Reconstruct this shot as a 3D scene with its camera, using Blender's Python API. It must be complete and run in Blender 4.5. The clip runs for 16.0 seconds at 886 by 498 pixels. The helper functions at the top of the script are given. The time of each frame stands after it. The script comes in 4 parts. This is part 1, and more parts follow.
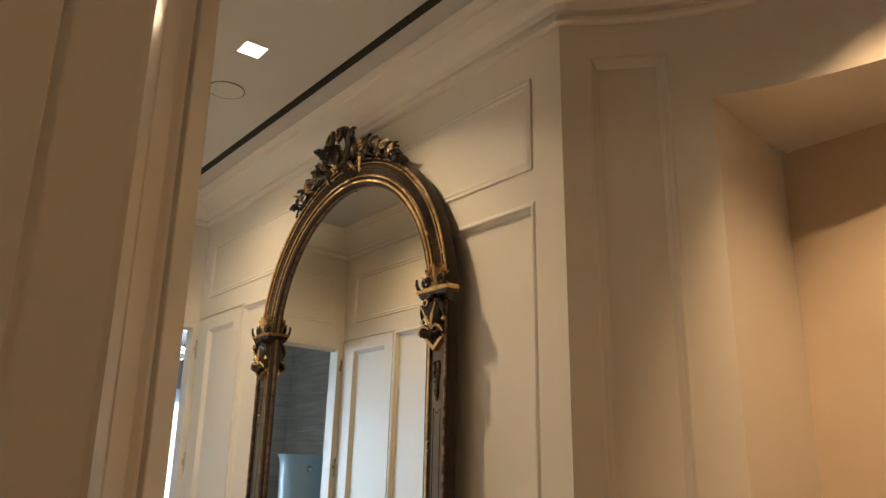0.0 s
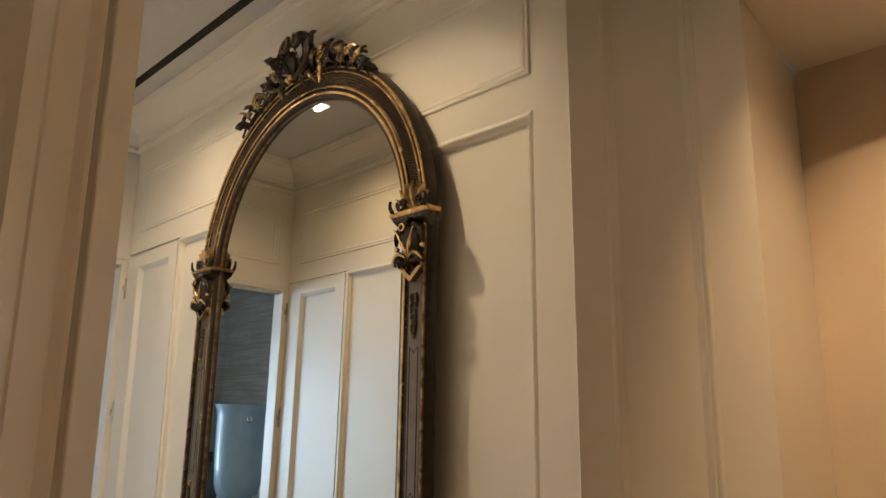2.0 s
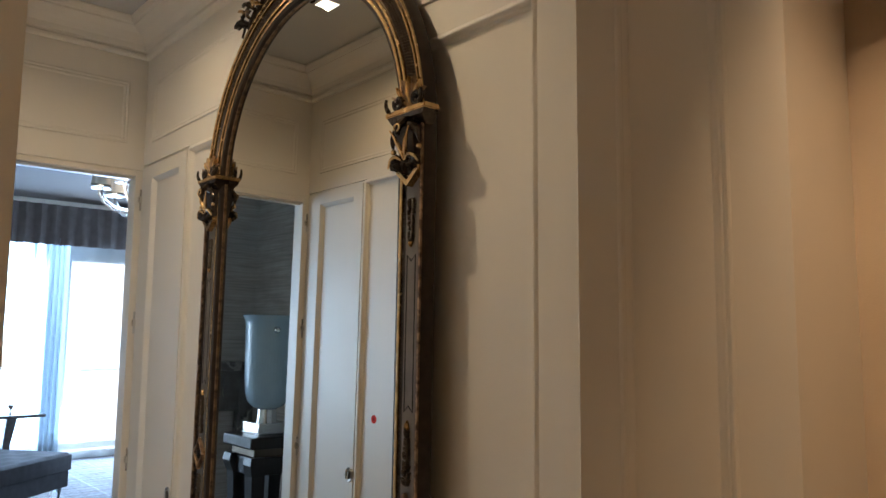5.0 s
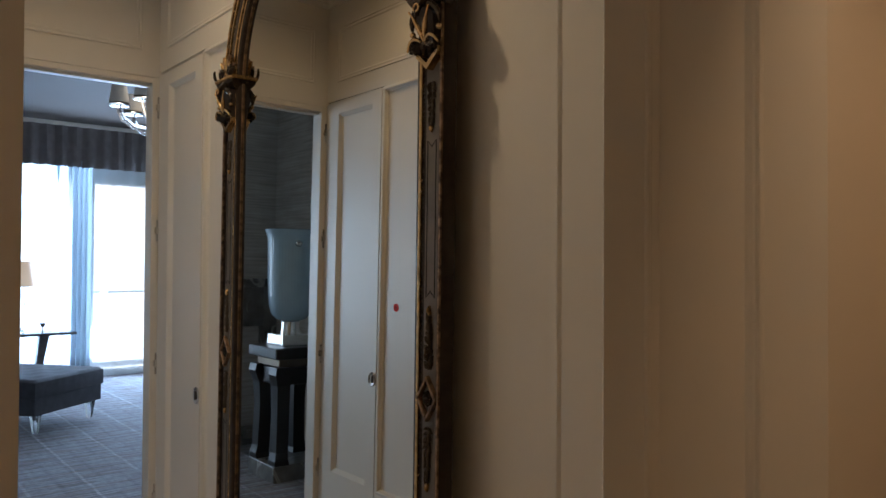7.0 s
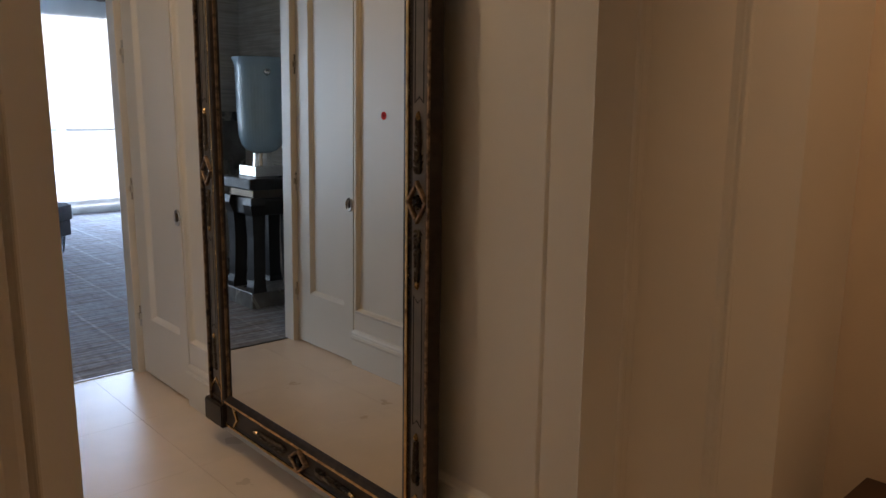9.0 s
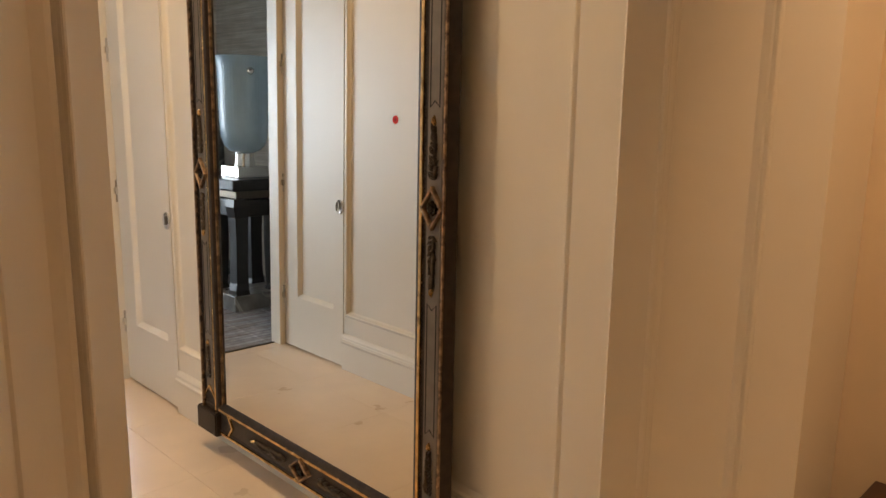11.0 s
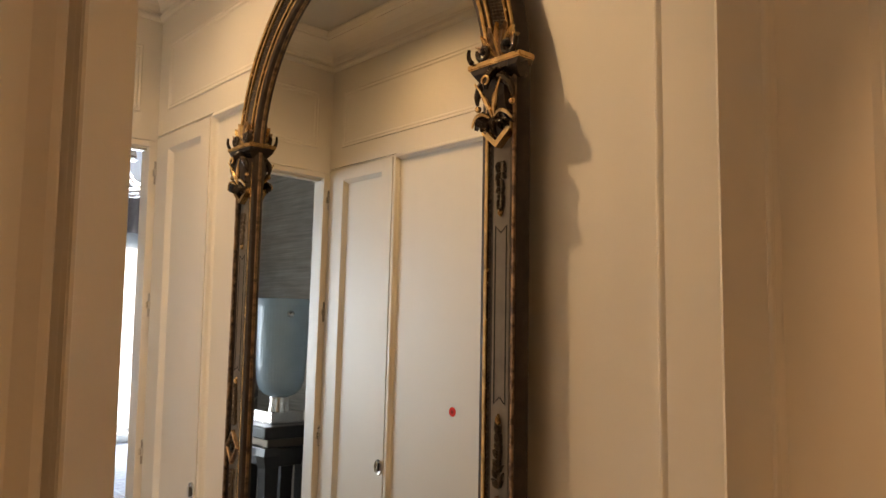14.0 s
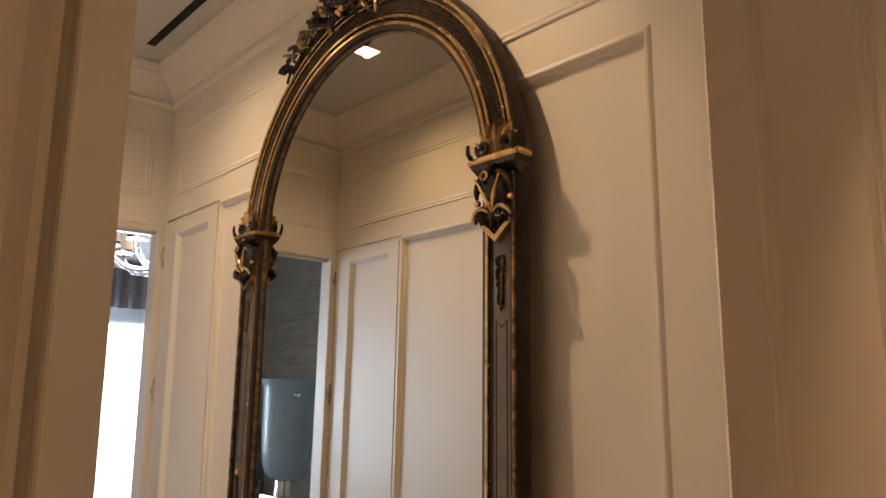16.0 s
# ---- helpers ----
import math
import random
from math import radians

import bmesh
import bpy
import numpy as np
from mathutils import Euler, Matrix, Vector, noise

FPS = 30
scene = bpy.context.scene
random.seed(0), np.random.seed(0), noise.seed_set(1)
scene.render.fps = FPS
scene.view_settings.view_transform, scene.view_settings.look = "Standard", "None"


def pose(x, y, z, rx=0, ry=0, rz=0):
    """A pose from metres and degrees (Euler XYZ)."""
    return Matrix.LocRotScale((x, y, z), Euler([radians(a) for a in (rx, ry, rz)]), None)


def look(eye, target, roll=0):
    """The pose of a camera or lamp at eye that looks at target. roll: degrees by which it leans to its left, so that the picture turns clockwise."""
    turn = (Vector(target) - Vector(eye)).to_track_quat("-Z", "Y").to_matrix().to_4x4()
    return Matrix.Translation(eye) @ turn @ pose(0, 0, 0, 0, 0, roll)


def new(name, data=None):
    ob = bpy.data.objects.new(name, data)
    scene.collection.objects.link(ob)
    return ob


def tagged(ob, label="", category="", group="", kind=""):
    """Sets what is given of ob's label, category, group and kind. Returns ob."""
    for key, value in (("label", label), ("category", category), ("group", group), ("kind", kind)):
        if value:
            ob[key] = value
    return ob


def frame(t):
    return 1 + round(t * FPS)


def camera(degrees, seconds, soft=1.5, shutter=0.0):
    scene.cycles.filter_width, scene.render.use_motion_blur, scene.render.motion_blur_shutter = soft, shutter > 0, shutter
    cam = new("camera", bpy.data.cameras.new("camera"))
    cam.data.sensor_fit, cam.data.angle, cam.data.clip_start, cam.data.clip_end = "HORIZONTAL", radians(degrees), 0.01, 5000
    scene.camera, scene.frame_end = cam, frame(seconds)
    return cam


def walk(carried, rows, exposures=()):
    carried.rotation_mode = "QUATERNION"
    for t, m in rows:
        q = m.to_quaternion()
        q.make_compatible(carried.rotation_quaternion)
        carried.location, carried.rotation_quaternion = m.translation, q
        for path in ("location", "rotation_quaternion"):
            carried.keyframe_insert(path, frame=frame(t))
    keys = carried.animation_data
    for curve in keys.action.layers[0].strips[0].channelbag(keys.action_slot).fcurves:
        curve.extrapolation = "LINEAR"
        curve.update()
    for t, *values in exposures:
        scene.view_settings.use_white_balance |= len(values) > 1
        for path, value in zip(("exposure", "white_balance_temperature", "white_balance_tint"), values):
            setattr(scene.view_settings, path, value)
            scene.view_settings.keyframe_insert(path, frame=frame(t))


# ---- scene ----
cam = camera(60.99, 16.0)
PATH = [
    (0, (0.504, 0.156, 1.643), (1.7075, 1.6513, 2.2045), 0.87),
    (0.5, (0.558, 0.213, 1.639), (1.7526, 1.7285, 2.1652), 1.33),
    (1, (0.592, 0.342, 1.633), (1.8270, 1.8396, 2.1153), 1.33),
    (1.5, (0.600, 0.444, 1.630), (1.9200, 1.8738, 2.0910), 0.82),
    (2, (0.620, 0.507, 1.625), (1.9766, 1.9071, 2.0728), 0.50),
    (2.5, (0.681, 0.541, 1.635), (2.0038, 1.9730, 2.0787), 0.28),
    (3, (0.707, 0.529, 1.629), (2.0154, 1.9856, 2.0367), 0.54),
    (3.5, (0.715, 0.507, 1.617), (2.0241, 1.9760, 1.9767), 0.70),
    (4, (0.720, 0.506, 1.605), (2.0372, 1.9761, 1.9264), 1.37),
    (4.2, (0.750, 0.514, 1.649), (2.0596, 2.0011, 1.9177), 1.05),
    (6.3, (0.825, 0.536, 1.558), (2.1117, 2.0571, 1.7308), 0.29),
    (6.5, (0.818, 0.539, 1.549), (2.0959, 2.0706, 1.6910), 0.22),
    (7, (0.824, 0.554, 1.513), (2.0922, 2.1000, 1.5450), 0.32),
    (7.5, (0.814, 0.560, 1.483), (2.1022, 2.0888, 1.4244), 0.40),
    (8, (0.796, 0.571, 1.438), (2.1161, 2.0627, 1.2559), 0.75),
    (8.5, (0.763, 0.568, 1.416), (2.0805, 2.0396, 1.1006), 0.67),
    (8.7, (0.754, 0.560, 1.409), (2.0671, 2.0283, 1.0626), 0.46),
    (10.8, (0.639, 0.634, 1.408), (2.0207, 2.0118, 0.9706), 0.88),
    (11, (0.672, 0.676, 1.422), (2.0546, 2.0717, 1.0462), 0.80),
    (11.5, (0.779, 0.768, 1.459), (2.1376, 2.2105, 1.1888), 1.14),
    (12, (0.772, 0.836, 1.488), (2.1389, 2.2852, 1.3043), 1.70),
    (12.5, (0.739, 0.878, 1.524), (2.1135, 2.3276, 1.4284), 1.60),
    (13, (0.755, 0.887, 1.575), (2.1074, 2.3599, 1.6101), 0.43),
    (13.5, (0.766, 0.894, 1.597), (2.1109, 2.3703, 1.7091), 0.46),
    (14, (0.774, 0.892, 1.613), (2.1097, 2.3689, 1.7970), 0.69),
    (14.5, (0.784, 0.894, 1.629), (2.1126, 2.3695, 1.8699), 0.66),
    (15, (0.789, 0.892, 1.641), (2.1091, 2.3678, 1.9212), 0.75),
    (15.5, (0.789, 0.892, 1.659), (2.1001, 2.3668, 1.9873), 0.76),
    (16, (0.791, 0.871, 1.673), (2.0861, 2.3506, 2.0395), 0.37),
]
EXPOSURES = [(0.0, 0.06, 6300, 9), (2.5, 0.05, 6000, 8), (4.0, -0.12, 5750, 8), (6.5, -0.92, 5850, 10), (7.5, -1.14, 5950, 12), (8.5, -1.20, 6180, 16), (9.75, -0.45, 6600, 16), (11.0, 0.24, 7250, 16), (11.5, 0.31, 6850, 13), (12.5, -0.07, 7700, 20), (14.0, 0.05, 7500, 17), (15.0, 0.0, 7350, 18), (16.0, -0.15, 7000, 20)]
walk(cam, [(t, look(eye, target, roll)) for t, eye, target, roll in PATH], EXPOSURES)

# ---- world and light ----
world = bpy.data.worlds.new("sky")
scene.world = world
world.use_nodes = True
wn = world.node_tree
sky = wn.nodes.new("ShaderNodeTexSky")
sky.sky_type, sky.sun_disc = "NISHITA", False
sky.sun_elevation, sky.sun_rotation = radians(40), radians(120)
wn.links.new(sky.outputs[0], wn.nodes["Background"].inputs[0])
wn.nodes["Background"].inputs[1].default_value = 0.12

WARM = (1.0, 0.735, 0.435)


def spot(name, place, target, watts, degrees, blend=0.6, radius=0.04, colour=WARM):
    data = bpy.data.lights.new(name, "SPOT")
    data.energy, data.spot_size, data.spot_blend, data.shadow_soft_size, data.color = watts, radians(degrees), blend, radius, colour
    ob = new(name, data)
    ob.matrix_world = look(place, target)
    return ob


def area(name, place, target, watts, w, h, colour):
    data = bpy.data.lights.new(name, "AREA")
    data.shape, data.size, data.size_y, data.energy, data.color = "RECTANGLE", w, h, watts, colour
    ob = new(name, data)
    ob.matrix_world = look(place, target)
    return ob


HALL_LAMPS = [(1.545, 2.650), (1.545, 3.525)]
NEAR, FAR = HALL_LAMPS
spot("hall_downlight_lamp", (NEAR[0], NEAR[1] - 0.20, 3.19), (NEAR[0], NEAR[1] - 0.20, 0), 57, 135, 1.0, 0.014)
spot("hall_downlight_lamp", (FAR[0], FAR[1], 3.19), (FAR[0], FAR[1], 0), 50, 150, 1.0, 0.018)
spot("lobby_downlight_lamp", (1.93, 0.57, 3.19), (3.02, 0.76, 1.46), 124, 70, 0.74, 0.025, (1.0, 0.62, 0.32))
spot("lobby_downlight_lamp", (1.93, 0.57, 3.185), (1.93, 0.57, 0), 15.5, 140, 1.0, 0.05, (1.0, 0.66, 0.36))
# Fill without a known source, added to brighten the left pier and jamb.
spot("passage_fill_lamp", (-0.2, 0.1, 3.19), (-0.2, 0.1, 0), 18, 150, 0.5, 0.12, (1.0, 0.66, 0.34))
area("window_daylight", (4.0, 10.72, 1.5), (3.2, 4.0, 1.2), 680, 4.4, 2.5, (0.52, 0.72, 1.0))

# ---- materials ----


def material(name, colour, rough=0.5, metal=0.0, vary=0.06, scale=6.0, bump=0.02, bump_scale=220.0, spec=0.5):
    m = bpy.data.materials.new(name)
    m.use_nodes = True
    n, l = m.node_tree.nodes, m.node_tree.links
    b = n["Principled BSDF"]
    co = n.new("ShaderNodeTexCoord")
    big = n.new("ShaderNodeTexNoise")
    big.inputs["Scale"].default_value, big.inputs["Detail"].default_value = scale, 6
    l.new(co.outputs["Object"], big.inputs["Vector"])
    ramp = n.new("ShaderNodeMapRange")
    ramp.inputs[1].default_value, ramp.inputs[2].default_value = 0.3, 0.7
    ramp.inputs[3].default_value, ramp.inputs[4].default_value = 1 - vary, 1 + vary
    l.new(big.outputs[0], ramp.inputs[0])
    mul = n.new("ShaderNodeMix")
    mul.data_type, mul.blend_type = "RGBA", "MULTIPLY"
    mul.inputs[0].default_value = 1
    mul.inputs[6].default_value = (*colour, 1)
    l.new(ramp.outputs[0], mul.inputs[7])
    l.new(mul.outputs[2], b.inputs["Base Color"])
    fine = n.new("ShaderNodeTexNoise")
    fine.inputs["Scale"].default_value, fine.inputs["Detail"].default_value = bump_scale, 3
    l.new(co.outputs["Object"], fine.inputs["Vector"])
    bm_ = n.new("ShaderNodeBump")
    bm_.inputs["Strength"].default_value, bm_.inputs["Distance"].default_value = bump * 10, 0.002
    l.new(fine.outputs[0], bm_.inputs["Height"])
    l.new(bm_.outputs[0], b.inputs["Normal"])
    rr = n.new("ShaderNodeMapRange")
    rr.inputs[3].default_value, rr.inputs[4].default_value = max(rough - 0.08, 0), min(rough + 0.08, 1)
    l.new(big.outputs[0], rr.inputs[0])
    l.new(rr.outputs[0], b.inputs["Roughness"])
    b.inputs["Metallic"].default_value = metal
    b.inputs["Specular IOR Level"].default_value = spec
    return m


def glow(name, colour, strength):
    m = bpy.data.materials.new(name)
    m.use_nodes = True
    b = m.node_tree.nodes["Principled BSDF"]
    b.inputs["Base Color"].default_value = (*colour, 1)
    b.inputs["Emission Color"].default_value = (*colour, 1)
    b.inputs["Emission Strength"].default_value = strength
    return m


PAINT = material("cream_paint", (0.80, 0.75, 0.66), 0.36, vary=0.02, scale=2.0, bump=0.012, bump_scale=90)
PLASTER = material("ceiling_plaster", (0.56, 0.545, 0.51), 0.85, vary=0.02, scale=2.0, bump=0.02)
WALLCOVER = material("niche_wallcovering", (0.72, 0.60, 0.46), 0.7, vary=0.05, scale=3.0, bump=0.04)
STONE = material("limestone", (0.80, 0.66, 0.52), 0.30, vary=0.06, scale=3.5, bump=0.004)
GROUT = material("grout", (0.66, 0.54, 0.43), 0.8)
STEEL = material("brushed_steel", (0.62, 0.60, 0.57), 0.28, 1.0, vary=0.05)
DARKMETAL = material("aged_dark_metal", (0.16, 0.13, 0.10), 0.35, 1.0, vary=0.1)
BLACKSLOT = material("slot_black", (0.012, 0.011, 0.010), 0.8)
GOLD = material("worn_gilding", (0.60, 0.40, 0.185), 0.25, 0.9, vary=0.3, scale=38, bump=0.025, bump_scale=300)
EBONY = material("ebonised_wood", (0.034, 0.023, 0.016), 0.38, 0.0, vary=0.35, scale=30, bump=0.04, bump_scale=200, spec=0.32)
BRONZE = material("bronzed_carving", (0.052, 0.038, 0.028), 0.17, 0.55, vary=0.4, scale=35, bump=0.02, bump_scale=160)
DULLGOLD = material("rubbed_gilding", (0.30, 0.195, 0.115), 0.38, 0.7, vary=0.5, scale=45, bump=0.06, bump_scale=300)
GREYINLAY = material("grey_inlay", (0.150, 0.130, 0.105), 0.42, 0.1, vary=0.15, scale=25)
WEATHERED = material("weathered_carving", (0.090, 0.070, 0.050), 0.34, 0.35, vary=0.4, scale=60, bump=0.03)
WENGE = material("dark_console_wood", (0.055, 0.026, 0.016), 0.4, vary=0.3, scale=14)
RED = material("red_sticker", (0.65, 0.03, 0.03), 0.5)
REDDARK = material("red_sticker_print", (0.32, 0.01, 0.012), 0.5)
GREYWALL = material("grey_fabric_wall", (0.56, 0.53, 0.48), 0.85, vary=0.08, scale=5, bump=0.08, bump_scale=400)
# Dark grey holding the bedroom ceiling's shade as colour; also on the speaker rim.
SHADEGREY = material("shade_grey", (0.125, 0.098, 0.078), 0.8, vary=0.06)
MARBLE = material("veined_grey_marble", (0.17, 0.165, 0.155), 0.3, vary=0.5, scale=7, bump=0.01)
LACQUER = material("black_lacquer", (0.014, 0.013, 0.013), 0.36, vary=0.2, scale=20, bump=0.03)
GLAZE = material("celadon_blue_glaze", (0.34, 0.46, 0.54), 0.16, vary=0.05, scale=9, bump=0.006)
RUBBED = material("bronze_rubbed_to_gilt", (0.080, 0.060, 0.045), 0.30, 0.6, vary=0.4, scale=35, bump=0.06, bump_scale=260)
LATTICE = material("dark_lattice_carving", (0.042, 0.030, 0.022), 0.34, 0.3, vary=0.4, scale=35, bump=0.06, bump_scale=260)
VELVET = material("slate_velvet", (0.060, 0.060, 0.068), 0.75, vary=0.25, scale=14, bump=0.1)
CURTAIN = material("taupe_curtain", (0.17, 0.15, 0.14), 0.8, vary=0.12, scale=12, bump=0.06)
WHITELINEN = material("lamp_linen", (0.80, 0.72, 0.60), 0.9)
DARKWOOD = material("walnut_table", (0.10, 0.085, 0.075), 0.24, vary=0.3, scale=14)
SILVER = material("polished_silver", (0.80, 0.78, 0.74), 0.13, 1.0, vary=0.04)
LAMPGLOW = glow("downlight_lens", (1.0, 0.93, 0.82), 5.0)
# Emission stands in for window light coming through the table lamp's shade.
SHADEGLOW = glow("backlit_shade", (1.0, 0.74, 0.50), 0.7)
BULBGLOW = glow("shade_mouth", (1.0, 0.95, 0.86), 5.0)
SKYGLOW = glow("bright_outdoors", (0.93, 0.97, 1.0), 6.5)


def mirror_material():
    m = bpy.data.materials.new("silvered_mirror")
    m.use_nodes = True
    b = m.node_tree.nodes["Principled BSDF"]
    b.inputs["Base Color"].default_value = (0.61, 0.58, 0.505, 1)
    b.inputs["Metallic"].default_value, b.inputs["Roughness"].default_value = 1.0, 0.012
    return m


MIRROR = mirror_material()


def clear(name, colour, rough=0.02, alpha=1.0, ior=1.45):
    m = bpy.data.materials.new(name)
    m.use_nodes = True
    b = m.node_tree.nodes["Principled BSDF"]
    b.inputs["Base Color"].default_value = (*colour, 1)
    b.inputs["Roughness"].default_value, b.inputs["IOR"].default_value = rough, ior
    b.inputs["Transmission Weight"].default_value = 1.0
    b.inputs["Alpha"].default_value = alpha
    return m


ACRYLIC = clear("clear_acrylic", (0.93, 0.96, 0.97))
CRYSTAL = clear("milky_glass", (1.0, 0.93, 0.85), 0.15)


def sheer_material(name="sheer_voile", body=0.62, tint=(0.70, 0.80, 0.87, 1)):
    m = bpy.data.materials.new(name)
    m.use_nodes = True
    n, l = m.node_tree.nodes, m.node_tree.links
    out = n["Material Output"]
    n.remove(n["Principled BSDF"])
    tr, tl, df, mx, mx2 = (n.new("ShaderNodeBsdf" + k) if k in ("Transparent", "Translucent", "Diffuse") else n.new("ShaderNodeMixShader") for k in ("Transparent", "Translucent", "Diffuse", "a", "b"))
    tl.inputs[0].default_value = df.inputs[0].default_value = tint
    mx.inputs[0].default_value, mx2.inputs[0].default_value = 0.5, body
    l.new(tl.outputs[0], mx.inputs[1]), l.new(df.outputs[0], mx.inputs[2])
    l.new(tr.outputs[0], mx2.inputs[1]), l.new(mx.outputs[0], mx2.inputs[2])
    l.new(mx2.outputs[0], out.inputs[0])
    return m


SHEER = sheer_material()
GATHERED = sheer_material("gathered_voile", 0.90)
DRAPE = sheer_material("lined_drape", 0.985, (0.26, 0.30, 0.33, 1))


def carpet_material():
    m = material("plaid_carpet", (0.40, 0.405, 0.44), 0.95, vary=0.22, scale=26, bump=0.15, bump_scale=500)
    n, l = m.node_tree.nodes, m.node_tree.links
    b = n["Principled BSDF"]
    src = b.inputs["Base Color"].links[0].from_socket
    co = n.new("ShaderNodeTexCoord")
    wob = n.new("ShaderNodeTexNoise")
    wob.inputs["Scale"].default_value = 5
    l.new(co.outputs["Object"], wob.inputs["Vector"])
    last = src
    for axis, period, width, gain in ((0, 0.37, 0.055, 1.75), (1, 0.37, 0.05, 1.6), (1, 0.123, 0.35, 0.62), (1, 0.047, 0.4, 0.55), (0, 0.37 / 2.7, 0.22, 0.80)):
        sep = n.new("ShaderNodeSeparateXYZ")
        l.new(co.outputs["Object"], sep.inputs[0])
        add = n.new("ShaderNodeMath")
        add.operation = "MULTIPLY_ADD"
        l.new(wob.outputs[0], add.inputs[0])
        add.inputs[1].default_value = 0.03
        l.new(sep.outputs[axis], add.inputs[2])
        div = n.new("ShaderNodeMath")
        div.operation = "DIVIDE"
        l.new(add.outputs[0], div.inputs[0])
        div.inputs[1].default_value = period
        fr = n.new("ShaderNodeMath")
        fr.operation = "FRACT"
        l.new(div.outputs[0], fr.inputs[0])
        lt = n.new("ShaderNodeMath")
        lt.operation = "LESS_THAN"
        l.new(fr.outputs[0], lt.inputs[0])
        lt.inputs[1].default_value = width
        fac = n.new("ShaderNodeMath")
        fac.operation = "MULTIPLY"
        l.new(lt.outputs[0], fac.inputs[0])
        l.new(wob.outputs[0], fac.inputs[1])
        mx = n.new("ShaderNodeMix")
        mx.data_type, mx.blend_type = "RGBA", "MULTIPLY"
        l.new(fac.outputs[0], mx.inputs[0])
        l.new(last, mx.inputs[6])
        mx.inputs[7].default_value = (gain, gain, gain, 1)
        last = mx.outputs[2]
    stretch = n.new("ShaderNodeMapping")
    stretch.inputs["Scale"].default_value = (1.6, 9.0, 1.0)
    l.new(co.outputs["Object"], stretch.inputs["Vector"])
    patch = n.new("ShaderNodeTexNoise")
    patch.inputs["Scale"].default_value, patch.inputs["Detail"].default_value = 2.0, 5
    l.new(stretch.outputs[0], patch.inputs["Vector"])
    pr = n.new("ShaderNodeMapRange")
    pr.inputs[1].default_value, pr.inputs[2].default_value = 0.42, 0.62
    l.new(patch.outputs[0], pr.inputs[0])
    mx = n.new("ShaderNodeMix")
    mx.data_type, mx.blend_type = "RGBA", "MULTIPLY"
    l.new(pr.outputs[0], mx.inputs[0])
    l.new(last, mx.inputs[6])
    mx.inputs[7].default_value = (0.78, 0.68, 0.60, 1)
    l.new(mx.outputs[2], b.inputs["Base Color"])
    return m


CARPET = carpet_material()


def veins(m, colour, scale):
    n, l = m.node_tree.nodes, m.node_tree.links
    b = n["Principled BSDF"]
    src = b.inputs["Base Color"].links[0].from_socket
    co = n.new("ShaderNodeTexCoord")
    t = n.new("ShaderNodeTexNoise")
    t.inputs["Scale"].default_value, t.inputs["Detail"].default_value, t.inputs["Distortion"].default_value = scale, 8, 1.6
    l.new(co.outputs["Object"], t.inputs["Vector"])
    r = n.new("ShaderNodeValToRGB")
    r.color_ramp.elements[0].position, r.color_ramp.elements[1].position = 0.47, 0.53
    e = r.color_ramp.elements.new(0.5)
    e.color = (1, 1, 1, 1)
    r.color_ramp.elements[0].color = r.color_ramp.elements[2].color = (0, 0, 0, 1)
    l.new(t.outputs[0], r.inputs[0])
    mx = n.new("ShaderNodeMix")
    mx.data_type = "RGBA"
    l.new(r.outputs[0], mx.inputs[0])
    l.new(src, mx.inputs[6])
    mx.inputs[7].default_value = (*colour, 1)
    l.new(mx.outputs[2], b.inputs["Base Color"])


veins(MARBLE, (0.42, 0.40, 0.38), 2.2)


def woven(m, low, high):
    """Level threads of uneven tone, as in grasscloth."""
    n, l = m.node_tree.nodes, m.node_tree.links
    b = n["Principled BSDF"]
    src = b.inputs["Base Color"].links[0].from_socket
    co = n.new("ShaderNodeTexCoord")
    last = src
    for sc in ((1.6, 1.6, 150.0), (3.0, 3.0, 46.0)):
        mp = n.new("ShaderNodeMapping")
        mp.inputs["Scale"].default_value = sc
        l.new(co.outputs["Object"], mp.inputs["Vector"])
        t = n.new("ShaderNodeTexNoise")
        t.inputs["Scale"].default_value, t.inputs["Detail"].default_value = 1.0, 4
        l.new(mp.outputs[0], t.inputs["Vector"])
        r = n.new("ShaderNodeMapRange")
        r.inputs[1].default_value, r.inputs[2].default_value = 0.35, 0.65
        r.inputs[3].default_value, r.inputs[4].default_value = low, high
        l.new(t.outputs[0], r.inputs[0])
        mx = n.new("ShaderNodeMix")
        mx.data_type, mx.blend_type = "RGBA", "MULTIPLY"
        mx.inputs[0].default_value = 1
        l.new(last, mx.inputs[6])
        l.new(r.outputs[0], mx.inputs[7])
        last = mx.outputs[2]
    l.new(last, b.inputs["Base Color"])


woven(GREYWALL, 0.84, 1.08)



def rubbed(m, colour, scale, low, high):
    """Gilding left in patches over the dark carving."""
    n, l = m.node_tree.nodes, m.node_tree.links
    b = n["Principled BSDF"]
    src = b.inputs["Base Color"].links[0].from_socket
    co = n.new("ShaderNodeTexCoord")
    t = n.new("ShaderNodeTexNoise")
    t.inputs["Scale"].default_value, t.inputs["Detail"].default_value = scale, 5
    l.new(co.outputs["Object"], t.inputs["Vector"])
    r = n.new("ShaderNodeMapRange")
    r.inputs[1].default_value, r.inputs[2].default_value = low, high
    l.new(t.outputs[0], r.inputs[0])
    mx = n.new("ShaderNodeMix")
    mx.data_type = "RGBA"
    l.new(r.outputs[0], mx.inputs[0])
    l.new(src, mx.inputs[6])
    mx.inputs[7].default_value = (*colour, 1)
    l.new(mx.outputs[2], b.inputs["Base Color"])


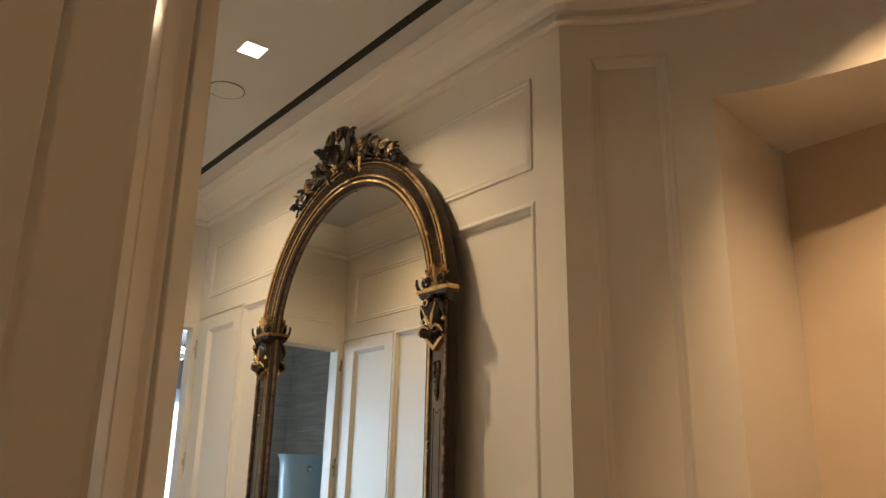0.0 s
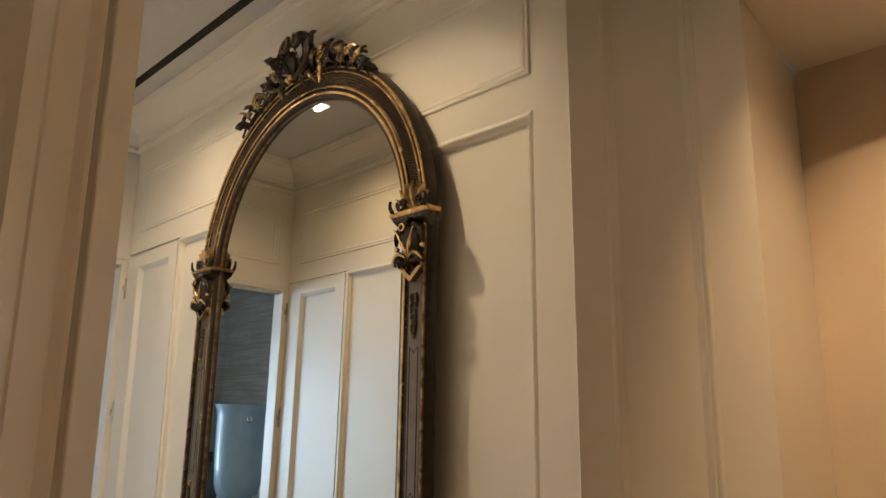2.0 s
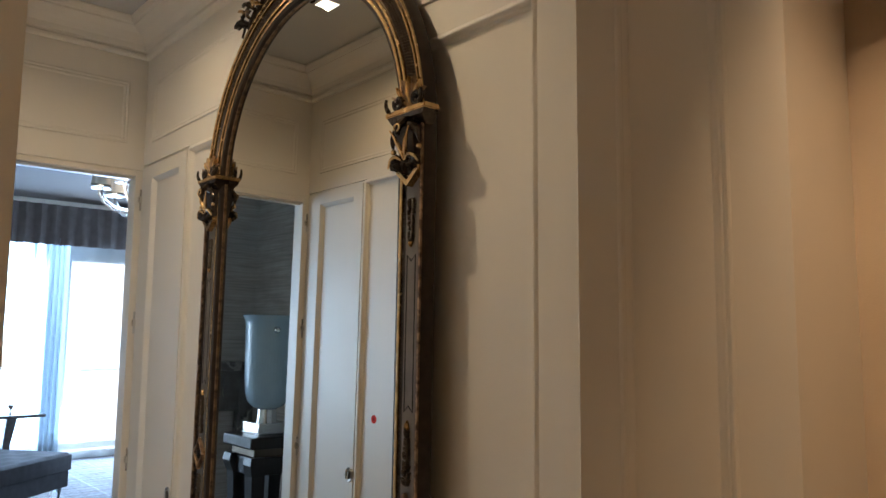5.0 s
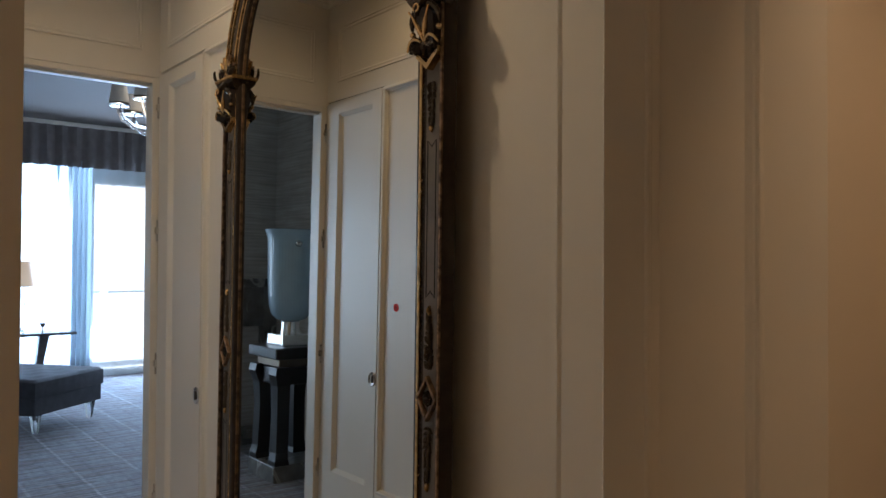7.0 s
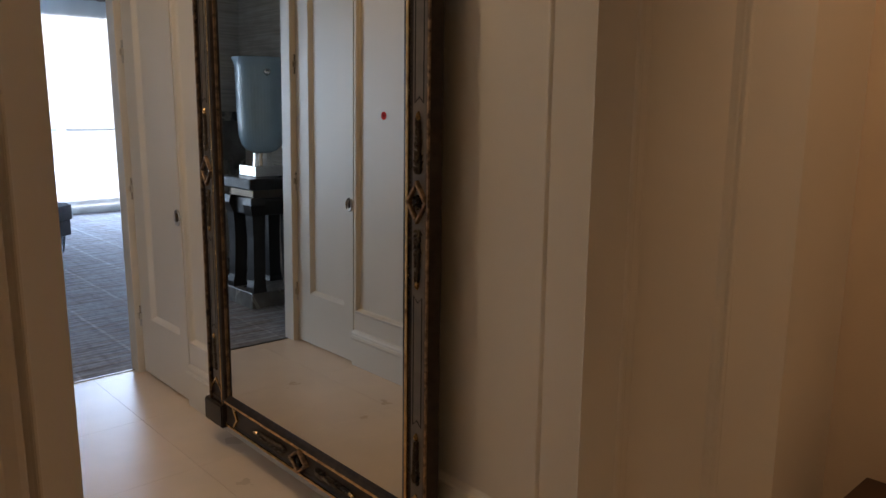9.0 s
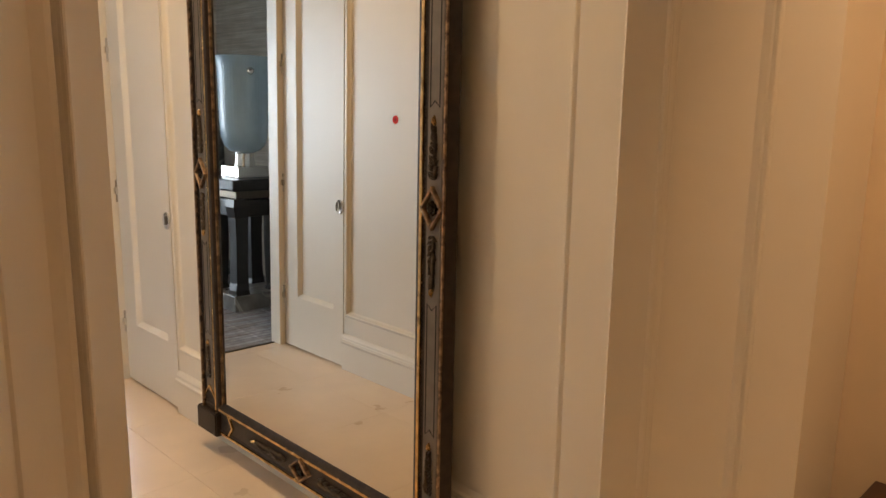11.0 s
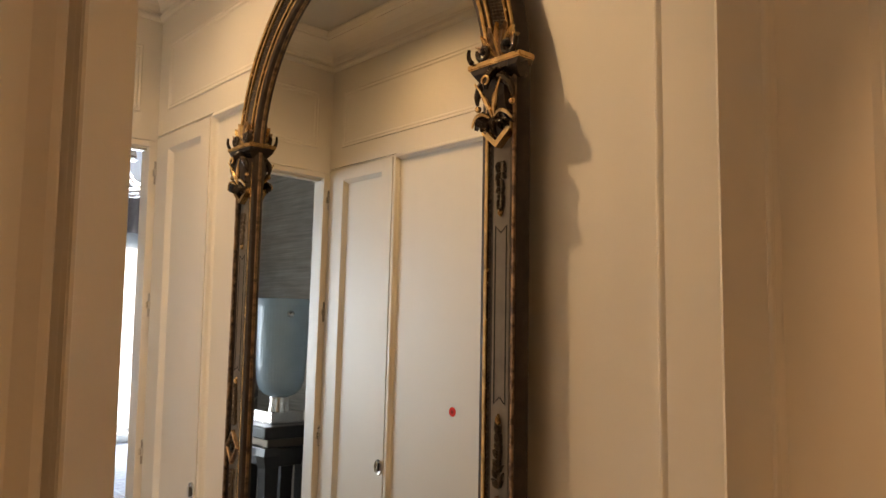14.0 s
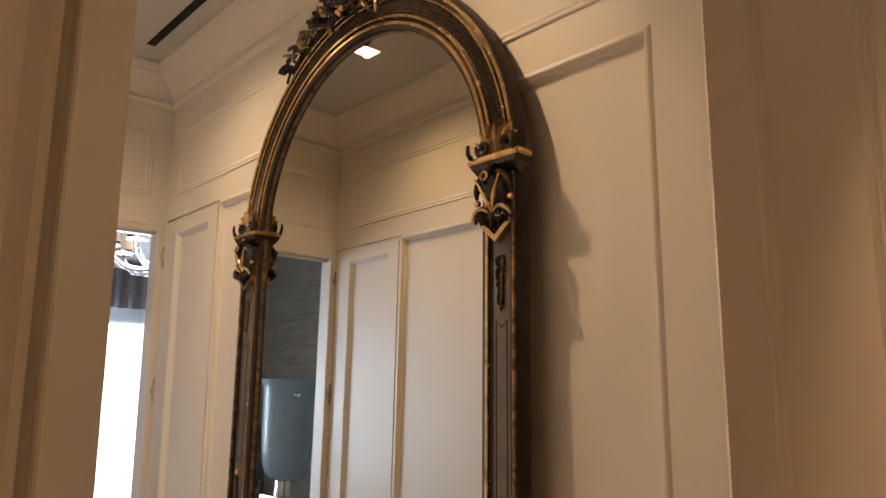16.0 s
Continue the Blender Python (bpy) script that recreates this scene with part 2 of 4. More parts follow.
rubbed(RUBBED, (0.46, 0.30, 0.13), 34, 0.50, 0.60)
rubbed(GOLD, (0.16, 0.10, 0.055), 26, 0.56, 0.82)
rubbed(LATTICE, (0.30, 0.19, 0.09), 260, 0.55, 0.66)
rubbed(DULLGOLD, (0.10, 0.07, 0.05), 48, 0.50, 0.66)

# ---- mesh helpers ----


def part(name, bm, mat, parent=None, label="", smooth=False):
    me = bpy.data.meshes.new(name)
    bmesh.ops.recalc_face_normals(bm, faces=bm.faces)
    bm.to_mesh(me)
    bm.free()
    me.materials.append(mat)
    if smooth:
        for p in me.polygons:
            p.use_smooth = True
        me.set_sharp_from_angle(angle=radians(42))
    ob = new(name, me)
    if parent:
        ob.parent = parent
        ob.matrix_parent_inverse = parent.matrix_world.inverted()
    if label:
        tagged(ob, label)
    return ob


def empty(name, place, label, category, group="", kind=""):
    ob = new(name)
    ob.empty_display_size = 0.1
    ob.location = place
    bpy.context.view_layer.update()
    return tagged(ob, label, category, group, kind)


def box(bm, x0, x1, y0, y1, z0, z1, bev=0.0):
    vs = [bm.verts.new((x, y, z)) for z in (z0, z1) for x, y in ((x0, y0), (x1, y0), (x1, y1), (x0, y1))]
    fs = [bm.faces.new([vs[i] for i in q]) for q in ((3, 2, 1, 0), (4, 5, 6, 7), (0, 1, 5, 4), (1, 2, 6, 5), (2, 3, 7, 6), (3, 0, 4, 7))]
    if bev:
        bmesh.ops.bevel(bm, geom=list({e for f in fs for e in f.edges}), offset=bev, segments=2, affect="EDGES", profile=0.5)
    return bm


def boxes(*items, bev=0.0):
    bm = bmesh.new()
    for it in items:
        box(bm, *it, bev=bev)
    return bm


def loops(bm, rings, closed=True, caps=False):
    rows = [[bm.verts.new(p) for p in r] for r in rings]
    n = len(rows[0])
    for a, b in zip(rows, rows[1:]):
        for i in range(n if closed else n - 1):
            j = (i + 1) % n
            bm.faces.new((a[i], a[j], b[j], b[i]))
    if caps:
        bm.faces.new(rows[0])
        bm.faces.new(rows[-1][::-1])
    return bm


def lathe(profile, n=32, centre=(0, 0, 0)):
    cx, cy, cz = centre
    bm = bmesh.new()
    loops(bm, [[(cx + r * math.cos(2 * math.pi * k / n), cy + r * math.sin(2 * math.pi * k / n), cz + z) for k in range(n)] for r, z in profile], True, True)
    return bm


def tube(points, radii, n=8, bm=None):
    """A tapered round bar along points."""
    bm = bm or bmesh.new()
    pts = [Vector(p) for p in points]
    rings = []
    side = None
    for i, p in enumerate(pts):
        d = (pts[min(i + 1, len(pts) - 1)] - pts[max(i - 1, 0)]).normalized()
        if side is None:
            side = d.orthogonal().normalized()
        side = (side - d * side.dot(d)).normalized()
        up = d.cross(side)
        r = radii[i] if isinstance(radii, (list, tuple)) else radii
        rings.append([p + (side * math.cos(2 * math.pi * k / n) + up * math.sin(2 * math.pi * k / n)) * r for k in range(n)])
    return loops(bm, rings, True, True)


def block(bm, m, s0, s1, z0, z1, v0, v1, n=1):
    """A board on a wall: m(s, z, v) gives the place at s along, z up, v out of the wall."""
    rings = []
    for k in range(n + 1):
        s = s0 + (s1 - s0) * k / n
        rings.append([m(s, z0, v0), m(s, z1, v0), m(s, z1, v1), m(s, z0, v1)])
    return loops(bm, rings, True, True)


def ring(bm, m, s0, s1, z0, z1, profile, n=1):
    """A mitred moulding round a panel; profile holds (inwards, out) steps."""
    rows = []
    for u, v in profile:
        a, b, c, d = s0 + u, s1 - u, z0 + u, z1 - u
        rows.append([m(a + (b - a) * k / n, c, v) for k in range(n)] + [m(b, c, v)] + [m(b + (a - b) * k / n, d, v) for k in range(n)] + [m(a, d, v)])
    return loops(bm, rows, True)


def run(bm, m, s0, s1, profile, n=1):
    """A straight moulding along the wall; profile holds (z, out) points."""
    return loops(bm, [[m(s0 + (s1 - s0) * k / n, z, v) for z, v in profile] for k in range(n + 1)], True, True)


CROWN = [(3.035, 0.0), (3.035, 0.014), (3.042, 0.024), (3.054, 0.026), (3.062, 0.018), (3.066, 0.012), (3.072, 0.014), (3.076, 0.026), (3.085, 0.030), (3.100, 0.036), (3.120, 0.056), (3.138, 0.082), (3.150, 0.110), (3.156, 0.128), (3.164, 0.130), (3.168, 0.140), (3.180, 0.146), (3.190, 0.150), (3.1995, 0.150), (3.1995, 0.0)]
BASE = [(0.001, 0.0), (0.001, 0.018), (0.148, 0.018), (0.151, 0.023), (0.158, 0.026), (0.166, 0.025), (0.170, 0.018), (0.176, 0.016), (0.184, 0.017), (0.192, 0.013), (0.199, 0.006), (0.203, 0.0)]
OGEE = [(-0.020, -0.0008), (-0.016, 0.0016), (-0.011, 0.0042), (-0.007, 0.0052), (-0.004, 0.0046), (-0.0015, 0.002), (0.0, -0.001), (0.003, -0.010), (0.007, -0.015), (0.012, -0.0195)]

# ---- structure ----
XE, XW, YN, CEIL = 2.140, 1.050, 4.462, 3.2
REC = 0.018


def east(s, z, v):
    return (XE - v, s, z)


def west(s, z, v):
    return (XW + v, s, z)


def north(s, z, v):
    return (s, YN - v, z)


RC, RR = (1.3727, 0.6171), 1.242
LC, LR = (2.429, 0.445), 1.80


def arc_right(s, z, v):
    a = radians(s)
    return (RC[0] + (RR - v) * math.cos(a), RC[1] + (RR - v) * math.sin(a), z)


def arc_left(s, z, v):
    a = radians(s)
    return (LC[0] + (LR - v) * math.cos(a), LC[1] + (LR - v) * math.sin(a), z)


def wall_thing(name, label):
    return empty(name, (0, 0, 0), label, "wall", kind="structure")


S0 = 1.602   # where the mirror wall ends at the lobby
w_east = wall_thing("wall_east", "cream painted panelled wall that carries the mirror")
bm = bmesh.new()
block(bm, east, S0, YN + 0.075, 0, CEIL, -0.20, -REC)
part("wall_core", bm, PAINT, w_east)


def panelled(m, wall, s_end, flip=False):
    """Stiles, rails and mouldings of a long hall wall, from the lobby's corner to the open door leaf."""
    leaf, p0, p1, top = 3.880, s_end + 0.142, 3.854, 2.447
    for a, b, c, d, nm in ((s_end, p0, 0, 3.1, "stile"), (p1, leaf, 0, 2.46, "stile"), (p0, p1, 0, 0.315, "rail"), (p0, p1, top, 3.1, "rail"), (p1, YN, 2.47, 3.1, "rail")):
        bm = bmesh.new()
        block(bm, m, a, b, c, d, -REC, 0.0)
        part(nm, bm, PAINT, wall)
    bm = ring(bmesh.new(), m, p0, p1, 0.315, top, OGEE)
    part("panel_moulding", bm, PAINT, wall)
    bead = [(0.0, -0.001), (0.0, 0.004), (0.003, 0.0065), (0.008, 0.0065), (0.011, 0.004), (0.014, 0.0025), (0.019, 0.0045), (0.024, 0.0045), (0.028, 0.002), (0.034, -0.001)]
    bm = ring(bmesh.new(), m, s_end + 0.131, 4.345, 2.575, 2.900, bead)
    part("panel_moulding", bm, PAINT, wall)
    bm = run(bmesh.new(), m, s_end, leaf - 0.004, BASE)
    part("baseboard", bm, PAINT, wall)


panelled(east, w_east, S0)
LY0 = 1.90
w_west = wall_thing("wall_west", "cream painted panelled wall facing the mirror")
bm = bmesh.new()
block(bm, west, LY0, YN + 0.075, 0, CEIL, -0.20, -REC)
part("wall_core", bm, PAINT, w_west)
panelled(west, w_west, LY0)

# the end wall with the wide doorway to the bedroom
HEAD, JW = 2.415, 0.035
w_north = wall_thing("wall_north", "cream wall over the wide bedroom doorway")
bm = boxes((XW - 0.2, XE + 0.2, YN, YN + 0.078, HEAD + 0.03, CEIL))
part("wall_core", bm, PAINT, w_north)
bm = ring(bmesh.new(), north, XW + 0.09, XE - 0.09, 2.575, 2.900, [(0.0, -0.001), (0.0, 0.004), (0.003, 0.0065), (0.008, 0.0065), (0.011, 0.004), (0.014, 0.0025), (0.019, 0.0045), (0.024, 0.0045), (0.028, 0.002), (0.034, -0.001)])
part("panel_moulding", bm, PAINT, w_north)
door_frame = empty("door_frame", (0, 0, 0), "white painted frame of the open double doorway", "door frame", kind="structure")
part("jamb", boxes((XE - JW, XE + 0.02, YN + 0.004, YN + 0.102, 0, HEAD + 0.03), bev=0.003), PAINT, door_frame)
part("jamb", boxes((XW - 0.02, XW + JW, YN + 0.004, YN + 0.102, 0, HEAD + 0.03), bev=0.003), PAINT, door_frame)
part("head", boxes((XW + JW, XE - JW, YN + 0.004, YN + 0.150, HEAD, HEAD + 0.03), bev=0.003), PAINT, door_frame)
part("head_stop", boxes((XW + JW, XE - JW, YN + 0.035, YN + 0.075, HEAD - 0.014, HEAD + 0.002), bev=0.002), PAINT, door_frame)
part("strike_plate", boxes((XE - 0.62, XE - 0.48, YN + 0.01, YN + 0.035, HEAD - 0.003, HEAD + 0.001)), STEEL, door_frame)


def door_leaf(m, name, label):
    """An open leaf that lies back in the wall: s from its free edge 3.885 to the hinges at 4.46."""
    base = m(4.457, 0, 0)
    leaf = empty(name, base, label, "door", kind="structure")
    a, b, z0, z1, t = 3.885, 4.455, 0.012, 2.455, 0.045
    p0, p1, q0, q1 = 3.972, 4.322, 0.318, 2.390
    for s0, s1, c, d, nm in ((a, p0, z0, z1, "stile"), (p1, b, z0, z1, "stile"), (p0, p1, z0, q0, "rail"), (p0, p1, q1, z1, "rail")):
        bm = bmesh.new()
        block(bm, m, s0, s1, c, d, -t, 0.003)
        part(nm, bm, PAINT, leaf)
    bm = bmesh.new()
    block(bm, m, p0, p1, q0, q1, -t, -t + 0.012)
    part("panel", bm, PAINT, leaf)
    part("panel_moulding", ring(bmesh.new(), m, p0, p1, q0, q1, [(0.0, 0.003), (0.002, 0.001), (0.008, -0.004), (0.016, -0.012), (0.026, -0.022), (0.030, -0.026), (0.032, -0.036)]), PAINT, leaf)
    # ring pull
    bm = bmesh.new()
    rings = []
    for r, v in ((0.031, 0.003), (0.031, 0.008), (0.028, 0.011), (0.022, 0.009), (0.019, 0.004), (0.017, 0.0035)):
        rings.append([m(3.916 + r * math.cos(k * math.pi / 12), 0.895 + r * 1.25 * math.sin(k * math.pi / 12), v) for k in range(24)])
    pull = part("ring_pull", loops(bm, rings, True, True), STEEL, leaf, "oval flush steel pull", True)
    bm = bmesh.new()
    block(bm, m, 3.912, 3.920, 0.877, 0.917, 0.003, 0.014)
    part("turn_bar", bm, DARKMETAL, pull)
    for z in (0.313, 0.983, 1.66, 2.29):
        h = part("hinge", tube([m(4.459, z - 0.055, 0.006), m(4.459, z + 0.055, 0.006)], 0.006, 8), STEEL, leaf, "steel hinge", True)
        bm = bmesh.new()
        block(bm, m, 4.447, 4.468, z - 0.018, z + 0.018, -0.004, 0.020)
        bmesh.ops.bevel(bm, geom=bm.edges[:], offset=0.004, segments=2, affect="EDGES")
        part("knuckle", bm, SILVER, h, "polished hinge knuckle")
    return leaf


door_leaf(east, "door_1", "cream panelled door leaf, open against the wall beside the mirror")
door_leaf(west, "door_2", "cream panelled door leaf, open against the wall facing the mirror")


SOFT = [(0.000, -0.0008), (0.004, 0.0018), (0.009, 0.0030), (0.0125, 0.0018), (0.015, -0.0020), (0.020, -0.006), (0.026, -0.009), (0.032, -0.013), (0.038, -0.0185)]
QUIRK = [(0.002, -0.0008), (0.006, 0.0025), (0.010, 0.0030), (0.0135, 0.0015), (0.0152, -0.004), (0.0165, -0.013), (0.0215, -0.013), (0.023, -0.006), (0.030, -0.005), (0.038, -0.008), (0.046, -0.014), (0.052, -0.0185)]


def curved_wall(m, rad, a0, a1, p0, p1, top, profile, name, label):
    """A bowed pier of the lobby with one tall panel; angles in degrees."""
    w = wall_thing(name, label)
    n = 24
    bm = bmesh.new()
    block(bm, m, a0, a1, 0, CEIL, -0.12, -0.018, n)
    part("wall_core", bm, PAINT, w)
    edge = math.degrees(0.015 / rad) * (1 if p1 > p0 else -1)
    for s0, s1, z0, z1, nm in ((a0, p0 + edge, 0, 3.1, "stile"), (p1 - edge, a1, 0, 3.1, "stile"), (p0 + edge, p1 - edge, 0, 0.325, "rail"), (p0 + edge, p1 - edge, top - 0.015, 3.1, "rail")):
        bm = bmesh.new()
        block(bm, m, s0, s1, z0, z1, -0.018, 0.0, 10)
        part(nm, bm, PAINT, w)
    k = math.degrees(1 / rad) * (1 if p1 > p0 else -1)
    rows = []
    for u, v in profile:
        s0, s1, z0, z1 = p0 + u * k, p1 - u * k, 0.31 + u, top - u
        rows.append([m(s0 + (s1 - s0) * i / 8, z0, v) for i in range(8)] + [m(s1, z0, v)] + [m(s1 + (s0 - s1) * i / 8, z1, v) for i in range(8)] + [m(s0, z1, v)])
    part("panel_moulding", loops(bmesh.new(), rows, True), PAINT, w)
    part("baseboard", run(bmesh.new(), m, a0, a1, BASE, 16), PAINT, w)
    return w


AR0, AR1 = 52.2, 31.0
w_r = curved_wall(arc_right, RR, AR0, AR1, 48.2, 36.6, 2.92, SOFT, "wall_curve_1", "bowed cream pier with one tall moulded panel")
AL0, AL1 = 142.62, 157.95
w_l = curved_wall(arc_left, LR, AL0, AL1, 146.2, 155.0, 2.57, QUIRK, "wall_curve_2", "bowed cream pier at the lobby doorway")

# header over the niche, the niche itself
NZ, NX, NY = 2.746, 3.020, 1.270
w_head = wall_thing("wall_header", "bowed cream header over the alcove")
bm = bmesh.new()
block(bm, arc_right, AR1, -60, NZ, CEIL, -0.12, 0.0, 40)
part("wall_core", bm, PAINT, w_head)
niche = wall_thing("wall_alcove", "alcove lined with warm beige wallcovering")
part("reveal", loops(bmesh.new(), [[(2.436, NY - 0.012, z), (NX, NY + 0.075, z), (NX, NY + 0.19, z), (2.36, NY + 0.11, z)] for z in (0, NZ)], True, True), PAINT, niche)
part("back_wall", boxes((NX, NX + 0.1, -0.9, NY + 0.19, 0, NZ + 0.2)), WALLCOVER, niche)
rows = []
for a in range(34, -61, -3):
    x, y, z = arc_right(a, 0, -0.02)
    rows.append([(x, y, NZ + 0.002), (NX, y, NZ + 0.002), (NX, y, NZ + 0.10), (x, y, NZ + 0.10)])
part("soffit", loops(bmesh.new(), rows, True, True), PAINT, niche)
part("end_wall", boxes((2.2, NX, -0.55, -0.45, 0, NZ)), PAINT, niche)

# the doorway by which the camera comes in
passage = wall_thing("wall_passage", "cream jamb of the passage to the lobby, with unseen warm walls added")
part("reveal", boxes((-1.2, 0.752, 1.124, 1.24, 0, CEIL)), PAINT, passage)
part("casing", boxes((0.565, 0.645, 1.102, 1.124, 0, 3.0), (0.52, 0.565, 1.084, 1.124, 0, 3.0), bev=0.0015), PAINT, passage)
# Unseen walls added to close the space; their covering dims and warms bounced light.
part("end_wall", boxes((-1.3, -1.2, -1.3, 1.4, 0, CEIL)), WALLCOVER, passage)
part("back_wall", boxes((-1.3, NX + 0.1, -1.4, -1.3, 0, CEIL)), WALLCOVER, passage)
part("side_wall", boxes((NX, NX + 0.1, -1.3, -0.9, 0, CEIL)), WALLCOVER, passage)

# crown mouldings
crown = empty("crown_moulding", (0, 0, 0), "cream cove crown moulding under the ceiling", "moulding", kind="structure")


def cyma(path_pts, name="crown"):
    """The crown swept along wall points with mitres; the room lies to the left of the way."""
    pts = [Vector(p) for p in path_pts]
    rows = []
    for i, p in enumerate(pts):
        d0 = (p - pts[i - 1]).normalized() if i else (pts[1] - p).normalized()
        d1 = (pts[i + 1] - p).normalized() if i + 1 < len(pts) else d0
        n0, n1 = Vector((-d0.y, d0.x)), Vector((-d1.y, d1.x))
        nn = (n0 + n1).normalized()
        nn /= max(nn.dot(n0), 0.3)
        rows.append([(p.x + nn.x * v, p.y + nn.y * v, z) for z, v in CROWN])
    part(name, loops(bmesh.new(), rows, True, True), PAINT, crown)


route = [arc_right(a, 0, 0)[:2] for a in range(-60, 52, 3)] + [(XE, S0), (XE, YN), (XW, YN), (XW, LY0)] + [arc_left(a, 0, 0)[:2] for a in (142.62, 144, 146, 148, 150, 152, 154, 156, 157.9)]
cyma(route)

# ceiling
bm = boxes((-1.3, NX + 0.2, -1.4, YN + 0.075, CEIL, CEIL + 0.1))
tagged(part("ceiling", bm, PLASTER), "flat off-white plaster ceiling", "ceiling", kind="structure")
slot = empty("air_slot", (1.887, 2.8, CEIL), "long black linear air slot in the ceiling", "air vent", kind="structure")
part("slot_frame", boxes((1.868, 1.906, 1.50, 4.145, CEIL - 0.002, CEIL - 0.0005)), BLACKSLOT, slot)


def downlight(x, y):
    d = empty("downlight", (x, y, CEIL), "square recessed downlight, lit", "ceiling light", "downlights in the ceiling")
    part("trim_ring", boxes((x - 0.052, x + 0.052, y - 0.052, y + 0.052, CEIL - 0.002, CEIL - 0.0006)), PLASTER, d)
    part("lens", boxes((x - 0.042, x + 0.042, y - 0.042, y + 0.042, CEIL - 0.0045, CEIL - 0.0025)), LAMPGLOW, d, "glowing square lens")


# The last place is an unseen fixture added for the passage fill.
for lx, ly in HALL_LAMPS + [(1.93, 0.57), (-0.2, 0.1)]:
    downlight(lx, ly)
spk = empty("ceiling_speaker", (1.603, 3.03, CEIL), "flush round white speaker in the ceiling", "speaker")
part("grille", lathe([(0.075, -0.003), (0.075, -0.0006)], 40, (1.603, 3.03, CEIL)), PLASTER, spk)
part("rim", loops(bmesh.new(), [[(1.603 + r * math.cos(k * math.pi / 24), 3.03 + r * math.sin(k * math.pi / 24), CEIL + z) for k in range(48)] for r, z in ((0.0755, -0.0004), (0.0755, -0.003), (0.079, -0.003), (0.079, -0.0004))], True), SHADEGREY, spk)

# floor of square limestone tiles
floor = empty("floor", (0, 0, 0), "pale limestone tile floor", "floor", kind="structure")
part("bed", boxes((-1.3, NX + 0.1, -1.4, YN + 0.07, -0.08, -0.004)), GROUT, floor)
T = 0.597
for i in range(-5, 2):
    for j in range(-9, 2):
        x0, y0 = 1.888 + i * T, 3.845 + j * T
        x1, y1 = x0 + T, y0 + T
        if x0 > 3.0 or x1 < -1.2 or y0 > YN or y1 < -1.3 or (y0 > 1.6 and (x0 > XE or x1 < XW)):
            continue
        y1 = min(y1, YN + 0.07)
        part("tile", boxes((x0 + 0.0006, x1 - 0.0006, y0 + 0.0006, y1 - 0.0006, -0.012, 0.0)), STONE, floor)
part("threshold", boxes((XW, XE, YN + 0.065, YN + 0.08, -0.01, 0.004)), DARKMETAL, floor)

part("return", loops(bmesh.new(), [[(0.999, 1.538, z), (XW, LY0, z), (XW - 0.2, LY0, z), (0.80, 1.56, z)] for z in (0, CEIL)], True, True), PAINT, w_west)
console = empty("console_cabinet", (2.78, 0.45, 0), "low reddish brown wooden console standing in the alcove", "cabinet")
part("top", boxes((2.60, NX - 0.005, -0.35, 1.228, 0.332, 0.360), bev=0.004), WENGE, console)
part("body", boxes((2.63, NX - 0.005, -0.32, 1.215, 0.07, 0.332), bev=0.004), WENGE, console)
part("plinth", boxes((2.66, NX - 0.005, -0.30, 1.19, 0.0, 0.07)), WENGE, console)

# ---- the mirror ----
MC, HW, ZS = 2.7625, 0.6465, 2.20      # centre along the wall, half width to the stile's middle, springing height
LEAN_BACK = 0.009                   # its top lies nearer the wall
F = 0.128


def M(u, z, v):
    return (2.0545 + LEAN_BACK * (z - 0.6) + 0.118 - v, MC + u, z)


mirror = empty("wall_mirror", M(0, 0.09, 0), "tall arched antique mirror with ebonised gilt-lined frame and carved crest", "mirror")


def frame_path(r0=0.0):
    """Stations up one side, over the arch and down the other: (u, z, outward normal)."""
    st = [(-HW, 0.16, (-1, 0)), (-HW, ZS, (-1, 0))]
    for k in range(1, 48):
        a = math.pi - math.pi * k / 48
        st.append((HW * math.cos(a), ZS + HW * math.sin(a), (math.cos(a), math.sin(a))))
    st += [(HW, ZS, (1, 0)), (HW, 0.16, (1, 0))]
    return st


def along(profile, name, mat, stations=None, label=""):
    """profile: closed list of (outwards from the stile's middle, out of the wall)."""
    rows = [[M(u + n[0] * o, z + n[1] * o, v) for o, v in profile] for u, z, n in (stations or frame_path())]
    return part(name, loops(bmesh.new(), rows, True, True), mat, mirror, label, True)


along([(-0.068, 0.094), (-0.068, F - 0.018), (-0.064, F - 0.010), (-0.058, F - 0.008), (-0.052, F - 0.006), (-0.050, F - 0.012), (0.043, F - 0.012), (0.043, F - 0.006), (0.048, F - 0.003), (0.054, F - 0.004), (0.058, F - 0.010), (0.061, F - 0.020), (0.065, F - 0.034), (0.065, 0.090), (0.061, 0.086), (-0.050, 0.086), (-0.050, 0.094)], "frame_body", EBONY, None, "ebonised moulded frame")


def strip(o0, o1, v0, v1, name, mat, stations=None, label=""):
    e = min(0.002, (o1 - o0) / 3)
    along([(o0, v0), (o0, v1 - e), (o0 + e, v1), (o1 - e, v1), (o1, v1 - e), (o1, v0)], name, mat, stations, label)


strip(-0.053, -0.0415, F - 0.02, F - 0.005, "inner_gilt_line", GOLD)
along([(-0.0705, 0.1008), (-0.0705, 0.1060), (-0.0675, 0.1060), (-0.0675, 0.1008)], "sight_edge", DULLGOLD)
arch_only = frame_path()[1:-1]
strip(0.0430, 0.0525, F - 0.014, F + 0.002, "outer_gilt_line", GOLD, arch_only)
for ends in (frame_path()[:2], frame_path()[-2:]):
    strip(0.0430, 0.0525, F - 0.014, F + 0.002, "outer_gilt_line", DULLGOLD, ends)
strip(-0.0305, -0.0215, F - 0.014, F - 0.002, "arch_gilt_line", GOLD, arch_only)
